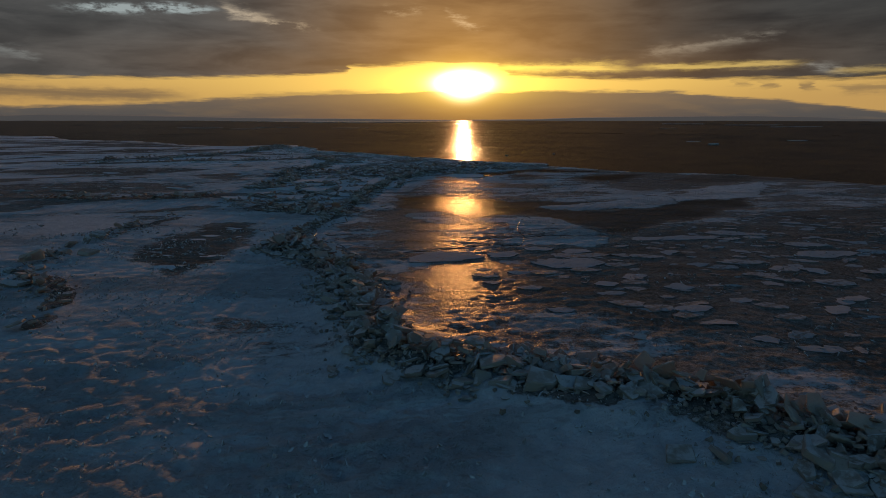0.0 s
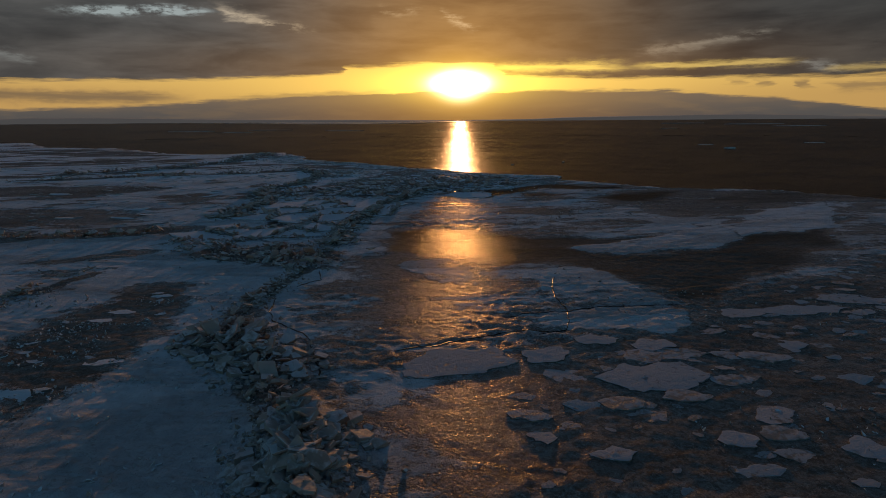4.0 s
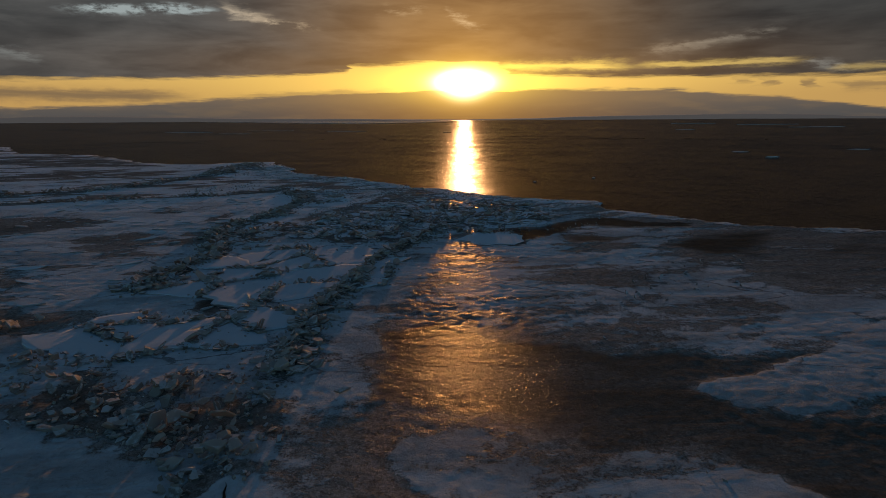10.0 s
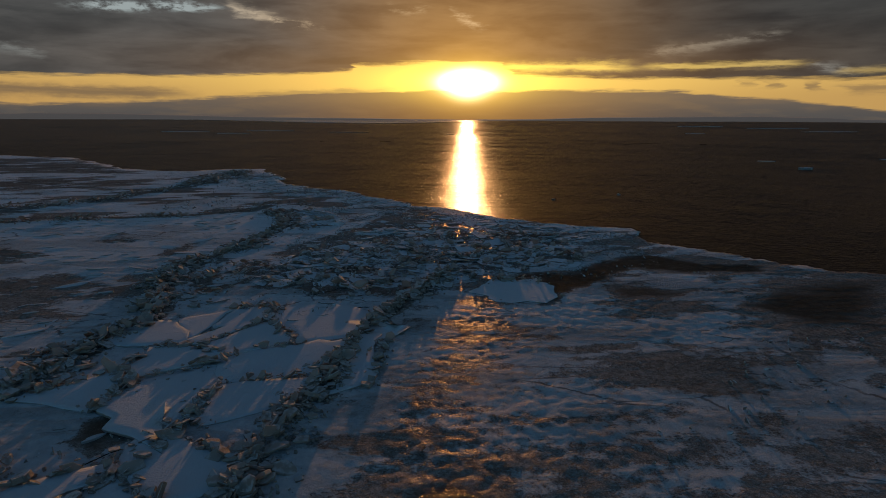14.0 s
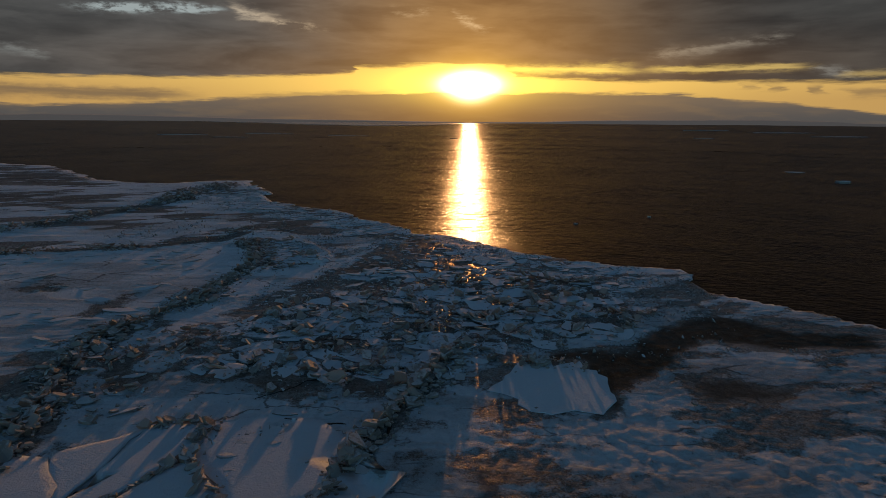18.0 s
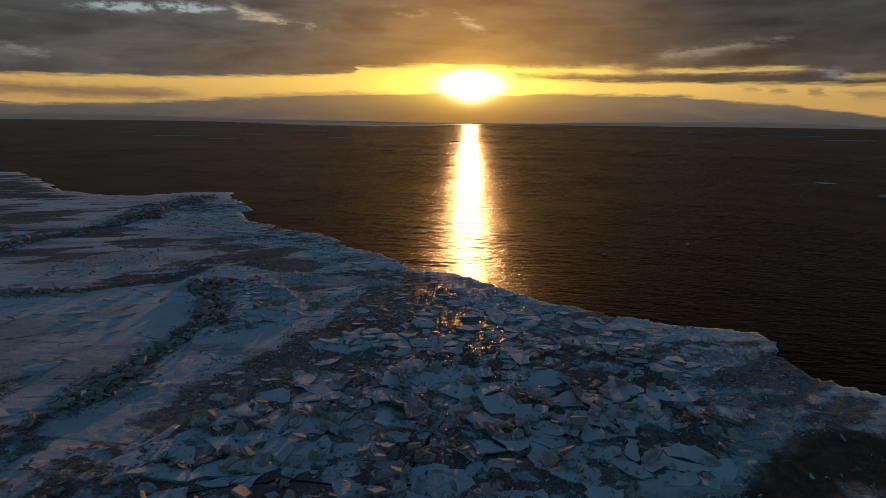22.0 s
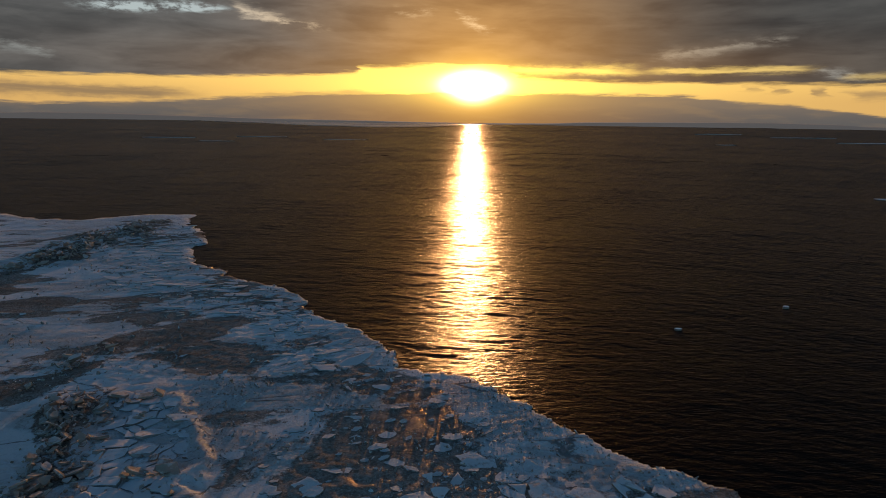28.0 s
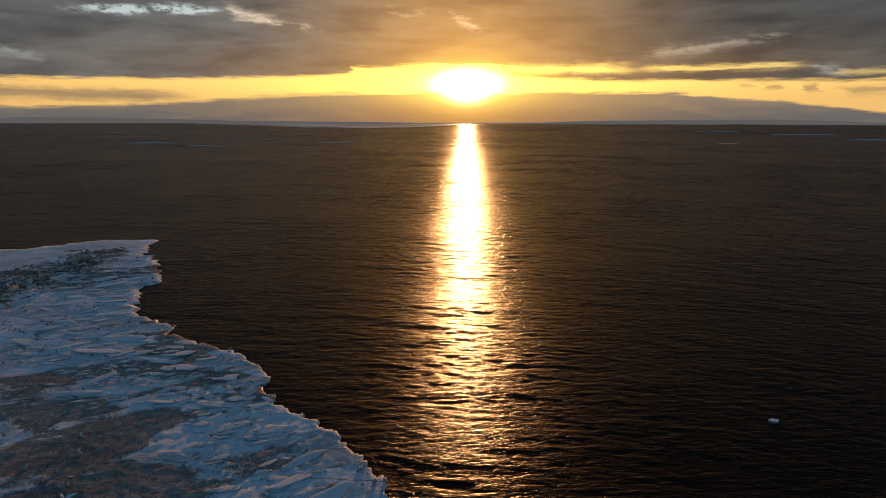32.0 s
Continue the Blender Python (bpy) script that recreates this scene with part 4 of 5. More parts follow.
def lump_mesh(name, seed, flat, corners, mat, soft=0.06):
    """A broken piece of ice about 1 m long: an uneven hull with worn edges."""
    r = np.random.default_rng(seed)
    bm = bmesh.new()
    for k in range(corners):
        a = 2 * math.pi * (k + r.uniform(-0.35, 0.35)) / corners
        rad = r.uniform(0.36, 0.54)
        for side in (-1, 1):
            bm.verts.new((rad * math.cos(a) * r.uniform(0.9, 1.1), 0.78 * rad * math.sin(a) * r.uniform(0.9, 1.1), side * flat * r.uniform(0.36, 0.54)))
    got = bmesh.ops.convex_hull(bm, input=bm.verts)
    bmesh.ops.delete(bm, geom=list({g for g in got["geom_interior"] + got["geom_unused"] if isinstance(g, bmesh.types.BMVert)}), context="VERTS")
    if soft:
        bmesh.ops.dissolve_limit(bm, angle_limit=radians(12), verts=bm.verts, edges=bm.edges)
        bmesh.ops.bevel(bm, geom=list(bm.edges), offset=soft, segments=1, affect="EDGES", profile=0.6)
    bmesh.ops.triangulate(bm, faces=bm.faces)
    bmesh.ops.recalc_face_normals(bm, faces=bm.faces)
    me = bpy.data.meshes.new(name)
    bm.to_mesh(me)
    bm.free()
    me.materials.append(mat)
    return me


BLOCKS = [lump_mesh("ice_block", 100 + k, (0.11, 0.22, 0.15, 0.28, 0.10, 0.18)[k % 6], 4 + k % 3, BLOCK, 0.022) for k in range(14)]
CRUMBS = [lump_mesh("ice_crumb", 200 + k, 0.5, 4, BLOCK, 0.0) for k in range(5)]


def mesh_arrays(me):
    co = np.empty(len(me.vertices) * 3)
    me.vertices.foreach_get("co", co)
    tri = np.empty(len(me.polygons) * 3, np.int64)
    me.polygons.foreach_get("vertices", tri)
    return co.reshape(-1, 3), tri.reshape(-1, 3)


ARRAYS = {me.name: mesh_arrays(me) for me in BLOCKS + CRUMBS}


def joined(name, placed, mat):
    """One mesh of many placed lumps: rows of mesh, place, turn, size."""
    verts, faces, base = [], [], 0
    for me, place, turn, size in placed:
        co, tri = ARRAYS[me.name]
        rot = np.array(Euler(turn).to_matrix())
        verts.append((co * size) @ rot.T + place)
        faces.append(tri + base)
        base += len(co)
    return sheet_mesh(name, np.concatenate(verts), np.concatenate(faces), [mat])


def heap(label, spots, least, most, parts=300, tilt=0.36):
    """A ridge or heap: an Empty with its blocks, the largest as parts, the rest and the crumbs joined."""
    spots = [(x, y, k) for x, y, k in spots if ground(x, y) > 0]
    if not spots:
        return None
    cx, cy = np.mean([s[0] for s in spots]), np.mean([s[1] for s in spots])
    top = tagged(new("pressure_ridge"), label, "ice ridge", "ice ridges on the sheet")
    top.location = (cx, cy, 0.05)
    rows = []
    for x, y, inner in spots:
        size = 0.85 * least * (most * 1.2 / least) ** (rng.random() ** 1.7)
        lean = (rng.normal(0, tilt, 2) * (0.5 + inner)).clip(-0.9, 0.9)
        lift = size * (0.06 + 0.14 * abs(lean[0])) + inner * rng.uniform(0.0, 0.5)
        stretch = (size * rng.uniform(0.85, 1.35), size * rng.uniform(0.8, 1.2), size * rng.uniform(0.7, 1.15))
        rows.append((BLOCKS[rng.integers(len(BLOCKS))], (x, y, ground(x, y) + lift), (lean[0], lean[1], rng.uniform(0, 6.28)), stretch))
    rows.sort(key=lambda r: -r[3][0])
    for me, place, turn, size in rows[:parts]:
        part("ice_block", me, BLOCK, top, place, turn, size)
    rest = rows[parts:]
    for x, y, inner in spots:
        for _ in range(1):
            a, b = x + rng.normal(0, 0.4), y + rng.normal(0, 0.4)
            s = rng.uniform(0.08, 0.26)
            if (g := ground(a, b)) > 0:
                rest.append((CRUMBS[rng.integers(len(CRUMBS))], (a, b, g + 0.2 * s), tuple(rng.uniform(0, 6.28, 3)), (s, s * rng.uniform(0.7, 1.2), s)))
    low = new("rubble", joined("rubble", [(me, np.subtract(p, (cx, cy, 0.05)), t, s) for me, p, t, s in rest], BLOCK))
    low.parent = top
    tagged(low, "small crumbs of broken ice", kind="stuff")
    return top


def along(line, width, density):
    pts = np.array(line, float)
    lengths = np.hypot(*np.diff(pts, axis=0).T)
    count = int(lengths.sum() * width * density * 3.2)
    ends = np.cumsum(lengths)
    spots = []
    for _ in range(count):
        d = rng.uniform(0, ends[-1])
        k = int(np.searchsorted(ends, d))
        t = 1 - (ends[k] - d) / lengths[k]
        p = pts[k] + (pts[k + 1] - pts[k]) * t
        way = (pts[k + 1] - pts[k]) / lengths[k]
        o = rng.normal(0, 0.27) * width
        px, py = np.array([p[0]]), np.array([p[1]])
        clump = 0.5 + 0.7 * float(fbm(px, py, 3.5, 2, 77)[0])
        p = p + 0.35 * width * np.array([fbm(px, py, 4.0, 2, 79)[0], fbm(px, py, 4.0, 2, 80)[0]])
        o *= 0.55 + 0.9 * clump
        if rng.random() < 0.12 + 1.3 * clump**2:
            spots.append((p[0] - way[1] * o, p[1] + way[0] * o, max(0, 1 - abs(o) / (0.5 * width))))
    return spots


def inside(outline, density):
    pts = np.array(outline, float)
    lo, hi = pts.min(0), pts.max(0)
    n = int((hi - lo).prod() * density * 2.4)
    p = rng.uniform(lo, hi, (n, 2))
    d = outline_distance(p[:, 0], p[:, 1], outline)
    keep = (d > 0) & (rng.random(n) < 0.55 + 0.6 * fbm(p[:, 0], p[:, 1], 2.5, 2, 78))
    return [(x, y, min(1.0, k / 1.5) * 0.8) for (x, y), k in zip(p[keep], d[keep])]


def slab_mesh(name, outline, thick, seed, mat, crown=0.03):
    """A floe or plate from its outline: worn upper edge and a slightly uneven top."""
    pts = np.array(outline, float)
    c = pts.mean(0)
    n = len(pts)
    verts = [(x, y, -thick * 0.7) for x, y in c + (pts - c) * 0.97]
    verts += [(x, y, thick * 0.55) for x, y in pts]
    rings = [(0.985, 0.9), (0.80, 1.0), (0.45, 1.0)]
    for scale, z in rings:
        q = c + (pts - c) * scale
        up = fbm(q[:, 0] + seed * 3.1, q[:, 1], 1.2, 3, 23)
        verts += [(x, y, thick * z + crown * k) for (x, y), k in zip(q, up)]
    verts.append((c[0], c[1], thick + crown * 0.4))
    faces = []
    for r in range(len(rings) + 1):
        for k in range(n):
            j = (k + 1) % n
            a, b = r * n + k, r * n + j
            faces += [(a, b, b + n), (a, b + n, a + n)]
    base, mid = (len(rings) + 1) * n, len(verts) - 1
    faces += [(base + k, base + (k + 1) % n, mid) for k in range(n)]
    return sheet_mesh(name, verts, faces, [mat], mat == SNOWY)


def ragged(outline, seed, jag=0.06, step=0.35):
    """The outline with more corners and a broken edge."""
    ring, out = np.array(outline, float), []
    for a, b in zip(ring, np.roll(ring, -1, 0)):
        m = max(1, int(np.hypot(*(b - a)) / step))
        out += [a + (b - a) * t for t in np.arange(m) / m]
    out = np.array(out)
    size = np.ptp(ring, axis=0).mean()
    off = np.stack([fbm(out[:, 0] + seed, out[:, 1], 0.22 * size, 3, 33), fbm(out[:, 0], out[:, 1] + seed, 0.22 * size, 3, 34)], -1)
    return out + off * jag * size


def floe(name, outline, label, thick=0.2, group="ice floes", jag=0.12, lift=0.0, tilt=(0, 0), mat=None):
    pts = ragged(outline, len(bpy.data.objects) * 0.37, jag, max(0.10, np.ptp(np.array(outline), axis=0).mean() / 14))
    c = pts.mean(0)
    ob = new(name, slab_mesh(name, pts - c, thick, c[0], mat or FLOE, 0.02))
    ob.location = (c[0], c[1], max(ground(c[0], c[1]), 0.0) + lift)
    ob.rotation_euler = (tilt[0], tilt[1], 0)
    return tagged(ob, label, "ice floe", group)


def disc(x, y, rx, ry, turn=0.0, corners=9, seed=0):
    r = np.random.default_rng(seed)
    out = []
    for k in range(corners):
        a = 2 * math.pi * (k + r.uniform(-0.3, 0.3)) / corners
        s = r.uniform(0.75, 1.1)
        px, py = rx * s * math.cos(a), ry * s * math.sin(a)
        out.append((x + px * math.cos(turn) - py * math.sin(turn), y + px * math.sin(turn) + py * math.cos(turn)))
    return out


# large floes, frozen in beside the open leads
floe("ice_floe", [(6.5, 37.1), (7.3, 37.6), (8.4, 36.8), (7.8, 36.2), (6.7, 36.4)], "small pale ice floe in dark slush", 0.05, mat=SOAKED)
floe("ice_floe", [(-0.6, 34.9), (0.7, 36), (3, 36.2), (3.8, 34.9), (2.2, 33.6), (-0.4, 33.6)], "snow-dusted ice floe in dark slush", 0.05, mat=SOAKED)
floe("ice_floe", [(4.2, 35.8), (5.7, 36.1), (6, 35.4), (5.2, 34.5), (4.1, 34.6)], "pale ice floe in dark slush", 0.05, mat=SOAKED)
floe("ice_floe", [(6.4, 33), (7.7, 34.2), (10, 34.1), (10.6, 33), (9, 32), (7.2, 32)], "wide pale ice floe in dark slush", 0.05, mat=SOAKED)
floe("ice_floe", [(4.2, 88.6), (5.1, 90.2), (6.4, 90.6), (7.8, 90.4), (9.1, 89.3), (9.4, 87.2), (8.9, 85.7), (8, 84.9), (6.6, 84.6), (5.3, 84.7), (4.2, 85.6), (3.9, 87)], "flat snow-covered floe among dark wet leads", 0.07, lift=-0.02, jag=0.2)
# floes of the slush field: x, y, half length, half width
SLUSH = [(18.3, 32.9, 1.5, 0.7), (24.2, 34.8, 2.4, 1.0), (25, 37.6, 1.6, 0.8), (29, 46, 1.2, 0.6), (9.5, 35.2, 1.9, 0.9), (6, 24.5, 0.6, 0.4), (9.2, 28.6, 0.7, 0.5), (10.6, 28.8, 0.7, 0.5), (11.6, 24.5, 0.9, 0.6), (10.3, 24.6, 0.8, 0.5), (9.2, 25.4, 0.9, 0.5), (12.5, 27.9, 0.8, 0.6), (15.2, 24.8, 0.7, 0.5), (15.2, 23.2, 0.7, 0.5), (20.6, 28.4, 1.1, 0.7), (18.6, 40.3, 2.2, 0.9), (22.6, 41.6, 2.3, 1.0), (15.4, 40, 1.3, 0.8), (8.9, 31.4, 0.9, 0.5), (11.2, 32.6, 1.0, 0.5), (13.4, 34.6, 1.2, 0.6), (5.4, 28, 0.7, 0.4), (6.6, 31, 0.9, 0.5), (3.4, 30.4, 0.8, 0.4)]
for k, (x, y, rx, ry) in enumerate(SLUSH):
    floe("ice_floe", disc(x, y, rx, ry, rng.uniform(-0.25, 0.25), 9, k), "flat snow-topped ice floe in dark slush" if rx > 1 else "small ice floe in dark slush", rng.uniform(0.03, 0.05), "ice floes in the slush", mat=SOAKED)

FLOES, WHITE_FLOES, SOAKED_FLOES = [], [], []
for k in range(12):
    pts = ragged(disc(0, 0, 1.0, 0.66, 0, 6 + k % 3, 50 + k), k * 1.7, 0.13, 0.16)
    FLOES.append(slab_mesh("ice_floe", pts - pts.mean(0), 0.08, k, FLOE, 0.02))
    SOAKED_FLOES.append(slab_mesh("ice_floe", pts - pts.mean(0), 0.08, k, SOAKED, 0.02))
    WHITE_FLOES.append(slab_mesh("ice_slab", pts - pts.mean(0), 0.08, k, SNOWY, 0.02))

MIXED_FLOES = FLOES[::2] + WHITE_FLOES[1::2]


def strew(outline, count, least, most, label, group, apart=0.9, tilt=0.03, squash=1.0, power=2.0, field="", kinds=None):
    """Floes that do not overlap much: each a thing, or parts of a field where they are packed."""
    top = tagged(new("broken_ice_field"), field, "broken ice", "fields of broken plates") if field else None
    if top:
        top.location = (*np.mean(np.array(outline, float), axis=0), 0.05)
    pts = np.array(outline, float)
    lo, hi = pts.min(0), pts.max(0)
    taken = [(o.location.x, o.location.y, 1.0) for o in bpy.data.objects if o.get("category") == "ice floe" and lo[0] < o.location.x < hi[0] and lo[1] < o.location.y < hi[1]]
    made = 0
    for _ in range(count * 12):
        x, y = rng.uniform(lo, hi)
        s = least * (most / least) ** (rng.random() ** power)
        if outline_distance(np.array([x]), np.array([y]), outline)[0] < 0.2 * s or any(math.hypot(x - a, y - b) < apart * (s + c) * 0.8 for a, b, c in taken):
            continue
        g = ground(x, y)
        if g < 0:
            continue
        taken.append((x, y, s))
        ob = new("ice_floe", (kinds or FLOES)[rng.integers(len(FLOES))])
        ob.location = (x, y, g - 0.02 + (0.04 if top else 0.025) * rng.random())
        if top:
            ob.name, ob.parent = "ice_slab", top
            ob.location -= top.location
        ob.rotation_euler = (rng.normal(0, tilt), rng.normal(0, tilt), 0.3 + rng.normal(0, 0.3) if top else rng.normal(0, 0.5))
        ob.scale = (s, s * squash * rng.uniform(0.7, 1.2), rng.uniform(0.25, 0.8) * min(1.0, 0.5 + s) * (1.0 if top else 0.6))
        if not top:
            tagged(ob, label, "ice floe", group)
        made += 1
        if made >= count:
            break


strew([(3, 25.6), (8.3, 23.4), (12.5, 20.5), (16, 16), (34, 28), (40, 50), (18, 42), (12.8, 39), (6.6, 36), (2, 32)], 290, 0.18, 1.1, "ice floe frozen in dark slush", "ice floes in the slush", 0.58, power=1.6, kinds=SOAKED_FLOES)
strew([(14, 39), (18, 42.5), (28, 50), (38, 50), (30, 36), (20, 32)], 40, 0.4, 1.6, "flat ice floe frozen in dark slush", "ice floes in the slush", 0.8, kinds=SOAKED_FLOES)
strew([(-17.4, 36), (-16.5, 44), (-13.6, 47), (-11.2, 37), (-12, 32), (-15, 32.5)], 14, 0.3, 0.9, "thin snowy floe in a dark lead", "floes in the lead")
strew([(-13, 100), (-8.5, 111), (-9, 122), (-3, 130), (1.5, 126), (9, 116), (17, 111), (18, 104), (8, 105), (-6, 102)], 300, 0.16, 0.8, "broken ice slab in grey slush", "", 0.5, 0.07, field="broken slabs in grey slush along the ice edge")
strew([(-20, 139), (-14, 139), (-8, 127), (-3, 130), (-10, 142), (-14, 148), (-22, 152), (-27, 165), (-34, 182), (-38, 170), (-30, 150)], 300, 0.35, 2.4, "pale ice floe frozen into the grey shelf", "", 0.5, 0.05, 0.55, field="pale floes frozen into the grey ice shelf", kinds=WHITE_FLOES)

strew([(-17, 72), (-15.5, 82), (-17, 96), (-14, 104), (-6, 104), (-2, 96), (-1.5, 86), (-4.5, 76), (-6.5, 66), (-13, 64)], 60, 0.2, 1.0, "snowy ice slab lying askew", "", 0.55, 0.11, 0.6, field="askew slabs of snowy ice between two ridges", kinds=MIXED_FLOES)
strew([(-46, 66), (-50, 100), (-44, 116), (-22, 122), (-19, 104), (-21, 84), (-20, 68)], 200, 0.3, 1.6, "snowed-in ice slab", "", 0.7, 0.08, 0.5, field="snowed-in slabs on the drifted sheet", kinds=WHITE_FLOES)

# ---------------------------------------------------------------- fields of cracked plates
def cells(outline, size, gap, seed, stretch=1.0, turn=0.0):
    """Uneven polygons that fill an outline with narrow gaps between them."""
    r = np.random.default_rng(seed)
    pts = np.array(outline, float)
    mid = pts.mean(0)
    c, s = math.cos(turn), math.sin(turn)
    reach = np.abs(pts - mid).max() * 1.5
    n = int(reach / size) + 1
    seeds = {(i, j): ((i + r.uniform(-0.45, 0.45)) * size * stretch, (j + r.uniform(-0.45, 0.45)) * size) for i in range(-n, n + 1) for j in range(-n, n + 1)}
    for key in list(seeds):
        if r.random() < 0.22:
            del seeds[key]
        elif r.random() < 0.45:
            x, y = seeds[key]
            seeds[(key[0] + 0.5, key[1] + 0.5)] = (x + r.uniform(0.2, 0.5) * size * stretch, y + r.uniform(-0.4, 0.5) * size)
    out = []
    for (i, j), (px, py) in seeds.items():
        wx, wy = mid[0] + c * px - s * py, mid[1] + s * px + c * py
        if outline_distance(np.array([wx]), np.array([wy]), outline)[0] < 0:
            continue
        poly = [(px - 3 * size * stretch, py - 3 * size), (px + 3 * size * stretch, py - 3 * size), (px + 3 * size * stretch, py + 3 * size), (px - 3 * size * stretch, py + 3 * size)]
        for di in np.arange(-2, 2.6, 0.5):
            for dj in np.arange(-2, 2.6, 0.5):
                other = seeds.get((i + di, j + dj))
                if (di or dj) and other and poly:
                    ox, oy = other[0] - px, other[1] - py
                    l = math.hypot(ox, oy)
                    ox, oy, lim = ox / l, oy / l, l / 2 - gap / 2
                    kept = []
                    for (ax, ay), (bx, by) in zip(poly, poly[1:] + poly[:1]):
                        da, db = (ax - px) * ox + (ay - py) * oy - lim, (bx - px) * ox + (by - py) * oy - lim
                        if da <= 0:
                            kept.append((ax, ay))
                        if (da < 0) != (db < 0):
                            t = da / (da - db)
                            kept.append((ax + (bx - ax) * t, ay + (by - ay) * t))
                    poly = kept
        if len(poly) > 2:
            out.append([(mid[0] + c * x - s * y, mid[1] + s * x + c * y) for x, y in poly])
    return out


def plate_field(label, outline, size, gap, thick, seed, tilt=0.05, keep=1.0, stretch=1.0, turn=0.0, lift=0.03, jag=0.09, mat=None, shards=0.0):
    """Plates with gaps; shards strews broken pieces along that share of their edges."""
    found = cells(outline, size, gap, seed, stretch, turn)
    mid = np.mean(np.array(outline, float), axis=0)
    top = tagged(new("cracked_ice_field"), label, "broken ice", "fields of broken plates")
    top.location = (*mid, 0.05)
    r = np.random.default_rng(seed + 1)
    for k, poly in enumerate(found):
        if r.random() > keep:
            continue
        pts = ragged(poly, k * 0.71, jag, 0.3 * size)
        c = pts.mean(0)
        g = ground(*c)
        if g < 0:
            continue
        kind = mat or (SNOWY, FLOE, FLOE, SNOWY, FLOE)[k % 5]
        me = slab_mesh("ice_plate", pts - c, thick * r.uniform(0.6, 1.4), k, kind, 0.025)
        part("ice_plate", me, kind, top, (c[0], c[1], g + lift * r.uniform(-1.5, 1.0)), (r.normal(0, tilt), r.normal(0, tilt), 0))
    spots = []
    for poly in found:
        for (ax, ay), (bx, by) in zip(poly, poly[1:] + poly[:1]):
            l = math.hypot(bx - ax, by - ay)
            if l > 0.6 and r.random() < shards:
                for t in r.random(int(l * r.uniform(4, 10))):
                    spots.append((ax + (bx - ax) * t + r.normal(0, 0.16), ay + (by - ay) * t + r.normal(0, 0.16), 0.5))
    if spots:
        heap("low seams of broken shards between ice plates", spots, 0.26, 0.95)


plate_field("cracked crust of snowy ice plates", [(-17.6, 126.4), (-13.4, 124.4), (-11.4, 120.6), (-10.3, 117), (-10.6, 114), (-12.4, 112.4), (-14, 116), (-15.6, 121)], 0.9, 0.035, 0.09, 5, 0.07, 0.95, 1.35, 0.7, jag=0.16, shards=0.1)
plate_field("wide snow-covered ice plates with broken edges", [(-16.2, 72.5), (-15.4, 82), (-12, 88), (-4.6, 88), (-1.6, 84), (-4.6, 75), (-6.6, 67), (-13.5, 66)], 3.8, 0.08, 0.12, 8, 0.018, 0.9, 1.7, 0.35, 0.03, jag=0.13, mat=SNOWY, shards=0.4)
plate_field("jumbled field of broken ice plates", [(-12, 89), (-13, 97), (-8, 104), (-2, 106), (7, 105), (16, 102), (13, 94.5), (6, 92.6), (2.8, 91), (0.8, 87.4), (-4, 88.4)], 1.3, 0.05, 0.055, 11, 0.06, 0.75, 1.4, 0.2, 0.03, jag=0.2, shards=0.12)
plate_field("broken plates of thin ice along the water", [(-4, 108), (2, 121), (8, 118), (16, 112.6), (21, 110), (19, 104), (10, 106), (2, 107)], 1.0, 0.1, 0.06, 14, 0.07, 0.5, 1.4, 0.1, 0.05, jag=0.14)
plate_field("broken snowy floe in dark slush", [(-7.5, 109.1), (-5.2, 111.7), (-2.8, 112.2), (-2, 110.8), (-2.9, 108.7), (-4.7, 107.9), (-6.6, 107.9)], 1.0, 0.04, 0.13, 19, 0.07, 1.0, 1.4, 0.2, 0.05, jag=0.17, mat=SNOWY)
plate_field("flat plates of snowy ice behind a heap of blocks", [(-15, 59.5), (-9, 61), (-6.8, 63), (-7.6, 67), (-13.6, 66), (-18, 64)], 3.0, 0.08, 0.11, 17, 0.018, 0.9, 1.5, 0.3, 0.03, jag=0.13, mat=SNOWY, shards=0.4)

# narrow dark seams of open water and slush in the cracks
SEAM = plain_material("dark_slush_seam", (0.018, 0.016, 0.014), 0.35)


def seam(line, wide, seed):
    """A wandering crack that widens and narrows, with a sunken dark floor and steep sides."""
    r = np.random.default_rng(seed)
    pts = np.array(line, float)
    ends = np.r_[0, np.cumsum(np.hypot(*np.diff(pts, axis=0).T))]
    d = np.arange(0, ends[-1], 0.14)
    x, y = np.interp(d, ends, pts[:, 0]), np.interp(d, ends, pts[:, 1])
    x, y = x + 0.25 * fbm(x, y, 1.3, 3, 91 + seed), y + 0.25 * fbm(x, y, 1.3, 3, 92 + seed)
    w = wide * (0.45 + 0.75 * fbm(d, 0 * d, 1.6, 3, seed).clip(-0.5, 1) + 0.25 * r.random(len(d))).clip(0.12, 1.3) * np.minimum(1, np.minimum(d, ends[-1] - d) / 0.8 + 0.1)
    tx, ty = np.gradient(x), np.gradient(y)
    l = np.hypot(tx, ty)
    nx, ny = -ty / l, tx / l
    g = np.array([ground(a, b) for a, b in zip(x, y)])
    rows = [(x + nx * w * k, y + ny * w * k, g + up) for k, up in ((-1.25, -0.03), (-1.0, 0.022), (0.0, 0.012), (1.0, 0.022), (1.25, -0.03))]
    verts = np.concatenate([np.stack(q, -1) for q in rows])
    n = len(d)
    faces = [(k * n + i, (k + 1) * n + i, (k + 1) * n + i + 1, k * n + i + 1) for k in range(4) for i in range(n - 1)]
    tagged(new("crack", sheet_mesh("crack", verts, faces, [SEAM], True)), "narrow dark crack across the snowy ice", "crack", "cracks in the ice")


for k, (line, wide) in enumerate(CRACKS):
    seam(line, 0.55 * wide, 300 + k)

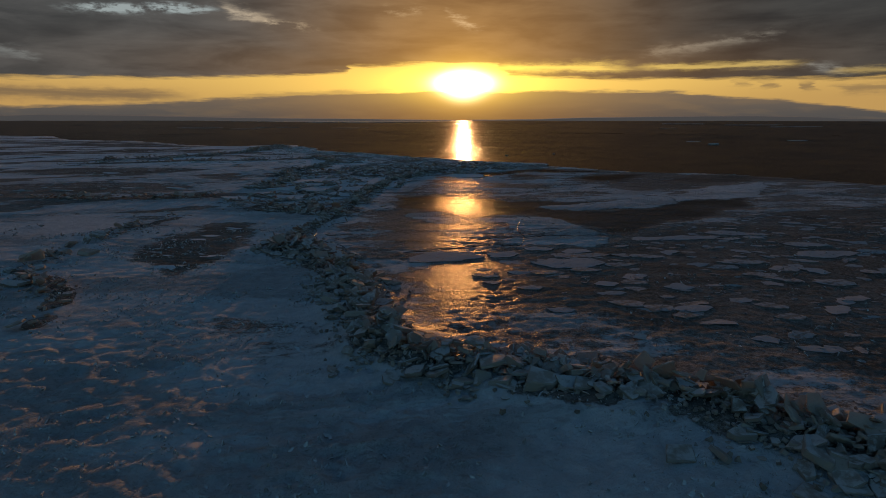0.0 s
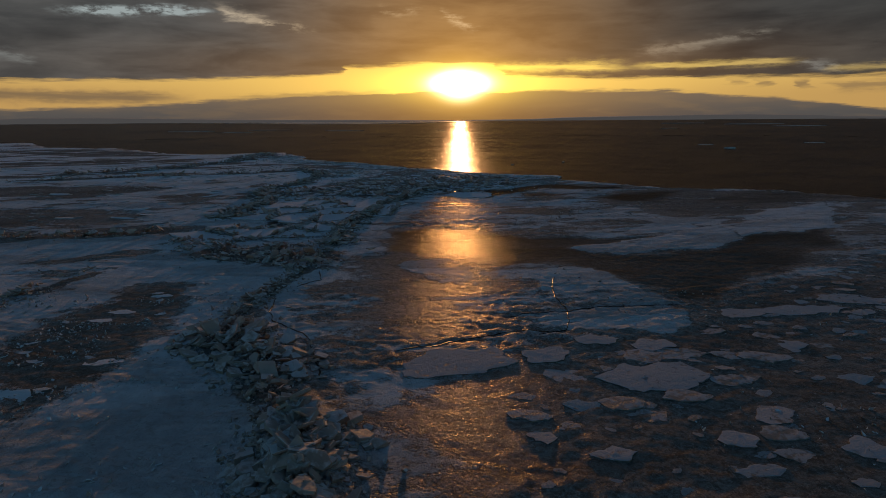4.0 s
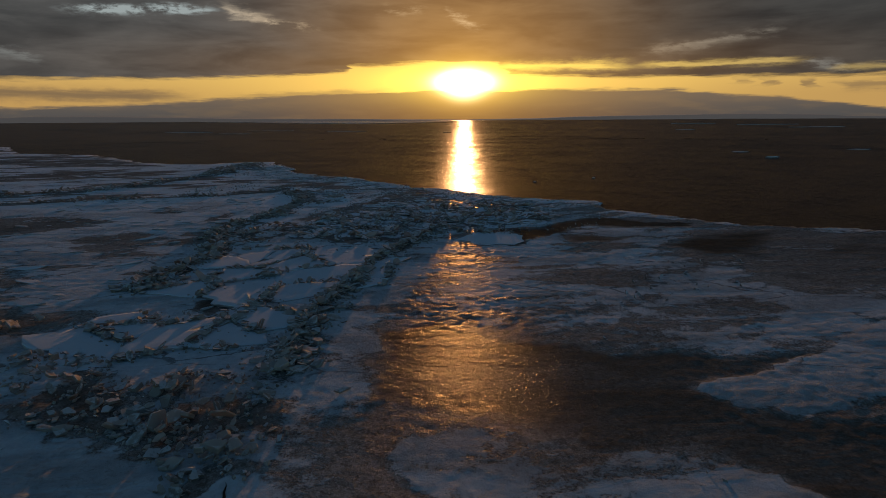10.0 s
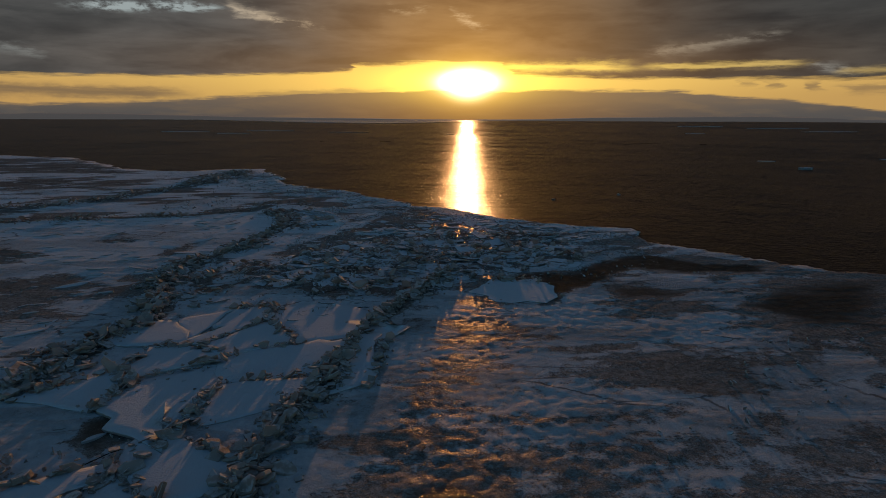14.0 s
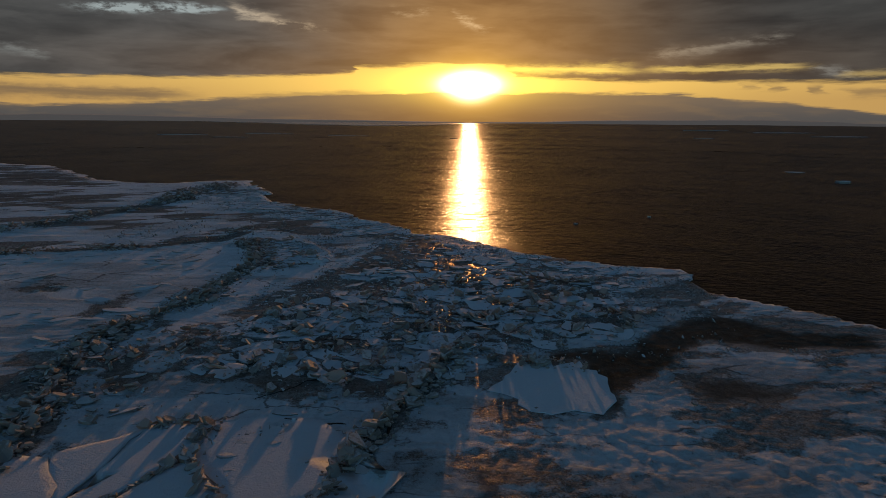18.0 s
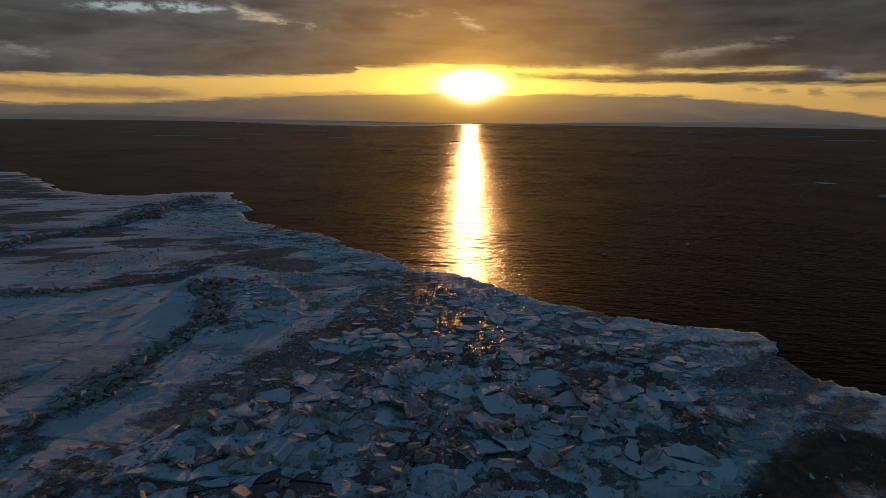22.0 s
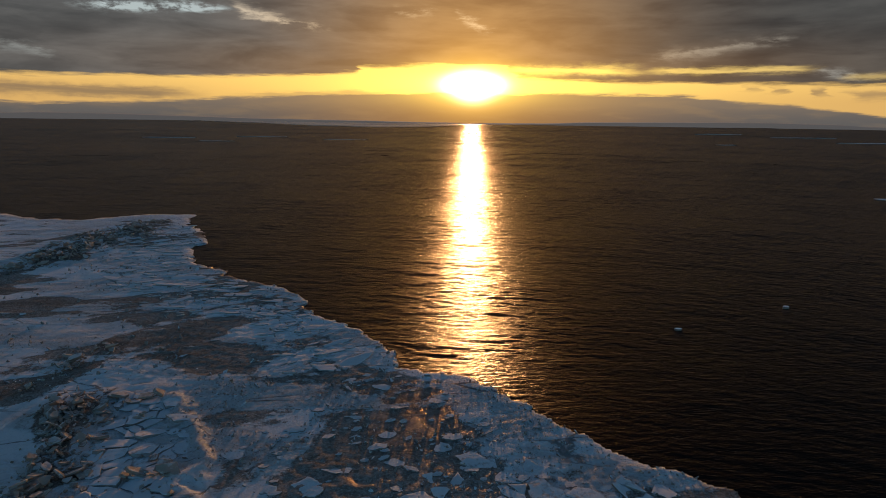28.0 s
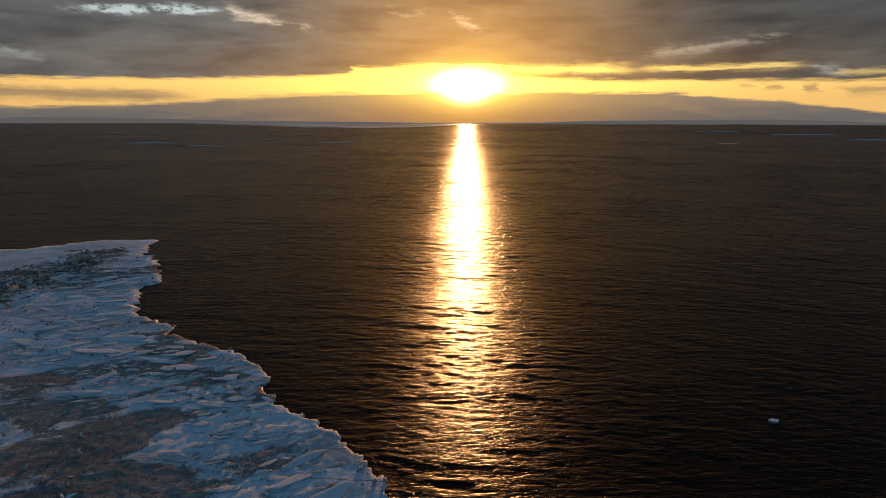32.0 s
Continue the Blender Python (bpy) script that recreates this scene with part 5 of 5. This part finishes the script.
# scattered single lumps on the sheet
for x, y, s, turn in ((8.1, 21.0, 0.62, 0.2), (3.4, 16.2, 1.3, 0.3), (9.1, 12.3, 1.2, 0.9), (6.1, 12.9, 1.0, 0.4), (-19.6, 36.2, 1.3, 0.9), (-3.2, 55.8, 0.8, 0.2), (12.8, 85.4, 0.5, 1.0), (9.6, 86.2, 0.4, 0.4), (-10.6, 141.4, 0.9, 0.3)):
    lump = new("ice_lump", BLOCKS[int(x * 7) % len(BLOCKS)])
    lump.location = (x, y, ground(x, y) + 0.12 * s)
    lump.rotation_euler = (0.25, 0.1, turn)
    lump.scale = (s * 1.3, s, s)
    tagged(lump, "single block of grey ice lying on the sheet", "ice block", "single ice blocks")

# drifting floes far out on the water
for x, y, rx, ry, h in ((94.3, 193.5, 1.8, 1.2, 0.5), (100.5, 222.5, 3.0, 1.6, 0.14), (145.8, 231.5, 4.5, 2.0, 0.14), (31.7, 143.2, 0.35, 0.25, 0.16), (19.8, 137.3, 0.3, 0.2, 0.14), (446, 1027, 40, 12, 0.9), (472, 853, 46, 10, 0.7), (405, 647, 36, 8, 0.5), (-198, 573, 20, 4, 0.3), (-141, 512, 12, 3, 0.3), (-139, 626, 22, 4, 0.3), (-63, 574, 16, 3, 0.25), (58, 887, 6, 3, 0.5), (22, 516, 4, 1.5, 0.3), (230, 560, 9, 3.5, 0.3)):
    pts = ragged(disc(x, y, rx, ry, 0.1, 9, int(abs(x))), x, 0.08, rx / 3)
    ob = new("drifting_floe", slab_mesh("drifting_floe", pts - (x, y), h, x, FLOE, 0.1 * h))
    ob.location = (x, y, 0.0)
    tagged(ob, "pale ice floe drifting on dark water", "ice floe", "drifting floes")

# ---------------------------------------------------------------- ridges and heaps of blocks
for name, width, high, density, least, most, label, line in RIDGES:
    heap(label, along(line, width, density), least, most)
for density, least, most, high, label, outline in HEAPS:
    heap(label, inside(outline, density), least, most)

# frozen clods on the hummocky snow, and crumbs in the slush along the edge
def crumble(name, label, lo, hi, count, keep, least, most, mat):
    spots = rng.uniform(lo, hi, (count, 2))
    x, y = spots.T
    chosen = keep(x, y) > rng.random(count)
    rows = []
    for x, y in spots[chosen]:
        if (g := ground(x, y)) > 0:
            s = least + (most - least) * rng.random() ** 3
            rows.append((CRUMBS[rng.integers(len(CRUMBS))], (x, y, g + 0.08 * s), tuple(rng.uniform(0, 6.28, 3)), (s * 1.5, s, s * 0.42)))
    tagged(new(name, joined(name, rows, mat)), label, "ice crumbs", kind="stuff")


def on_snow(x, y):
    return (0.10 + (ridged(x * 0.75, y * 1.35, 3.2, 4, 41) - 0.36) * 1.5) * (outline_distance(x, y, COVER[0][5]) < 0)


def in_slush(x, y):
    lead = outline_distance(x, y, next(c[5] for c in COVER if c[5][0] == (4.2, 91.2))) > -0.4
    return 0.75 * ease(fbm(x, y, 3.0, 3, 88), -0.35, 0.4) * ~lead


def on_crust(x, y):
    lx, ly = x * 0.94 + y * 0.34, y * 0.94 - x * 0.34
    dry = outline_distance(x, y, next(c[5] for c in COVER if c[5][0] == (-1.8, 62.6))) < -0.5
    return 0.8 * (ridged(lx * 0.4, ly, 5.0, 3, 43) - 0.5).clip(0, 1) * ease(fbm(x, y, 9.0, 2, 45), -0.3, 0.4) * dry * ((x < -4) | (x > 8))


crumble("snow_clods", "frozen clods and small shards on the drifted crust", (-30, 40), (30, 98), 60000, on_crust, 0.06, 0.34, FLOE)
crumble("snow_clods", "frozen clods of snow on the hummocky sheet", (-26, 4), (14, 46), 80000, on_snow, 0.04, 0.20, SNOWY)
crumble("ice_crumbs", "small crumbs of ice frozen into the slush", (-13, 92), (22, 128), 26000, in_slush, 0.06, 0.26, FLOE)
crumble("ice_crumbs", "small crumbs of ice frozen into the shelf", (-36, 126), (2, 185), 8000, in_slush, 0.08, 0.45, FLOE)
crumble("ice_crumbs", "small crumbs of ice frozen into the slush", (8, 18), (38, 44), 4000, in_slush, 0.05, 0.2, FLOE)
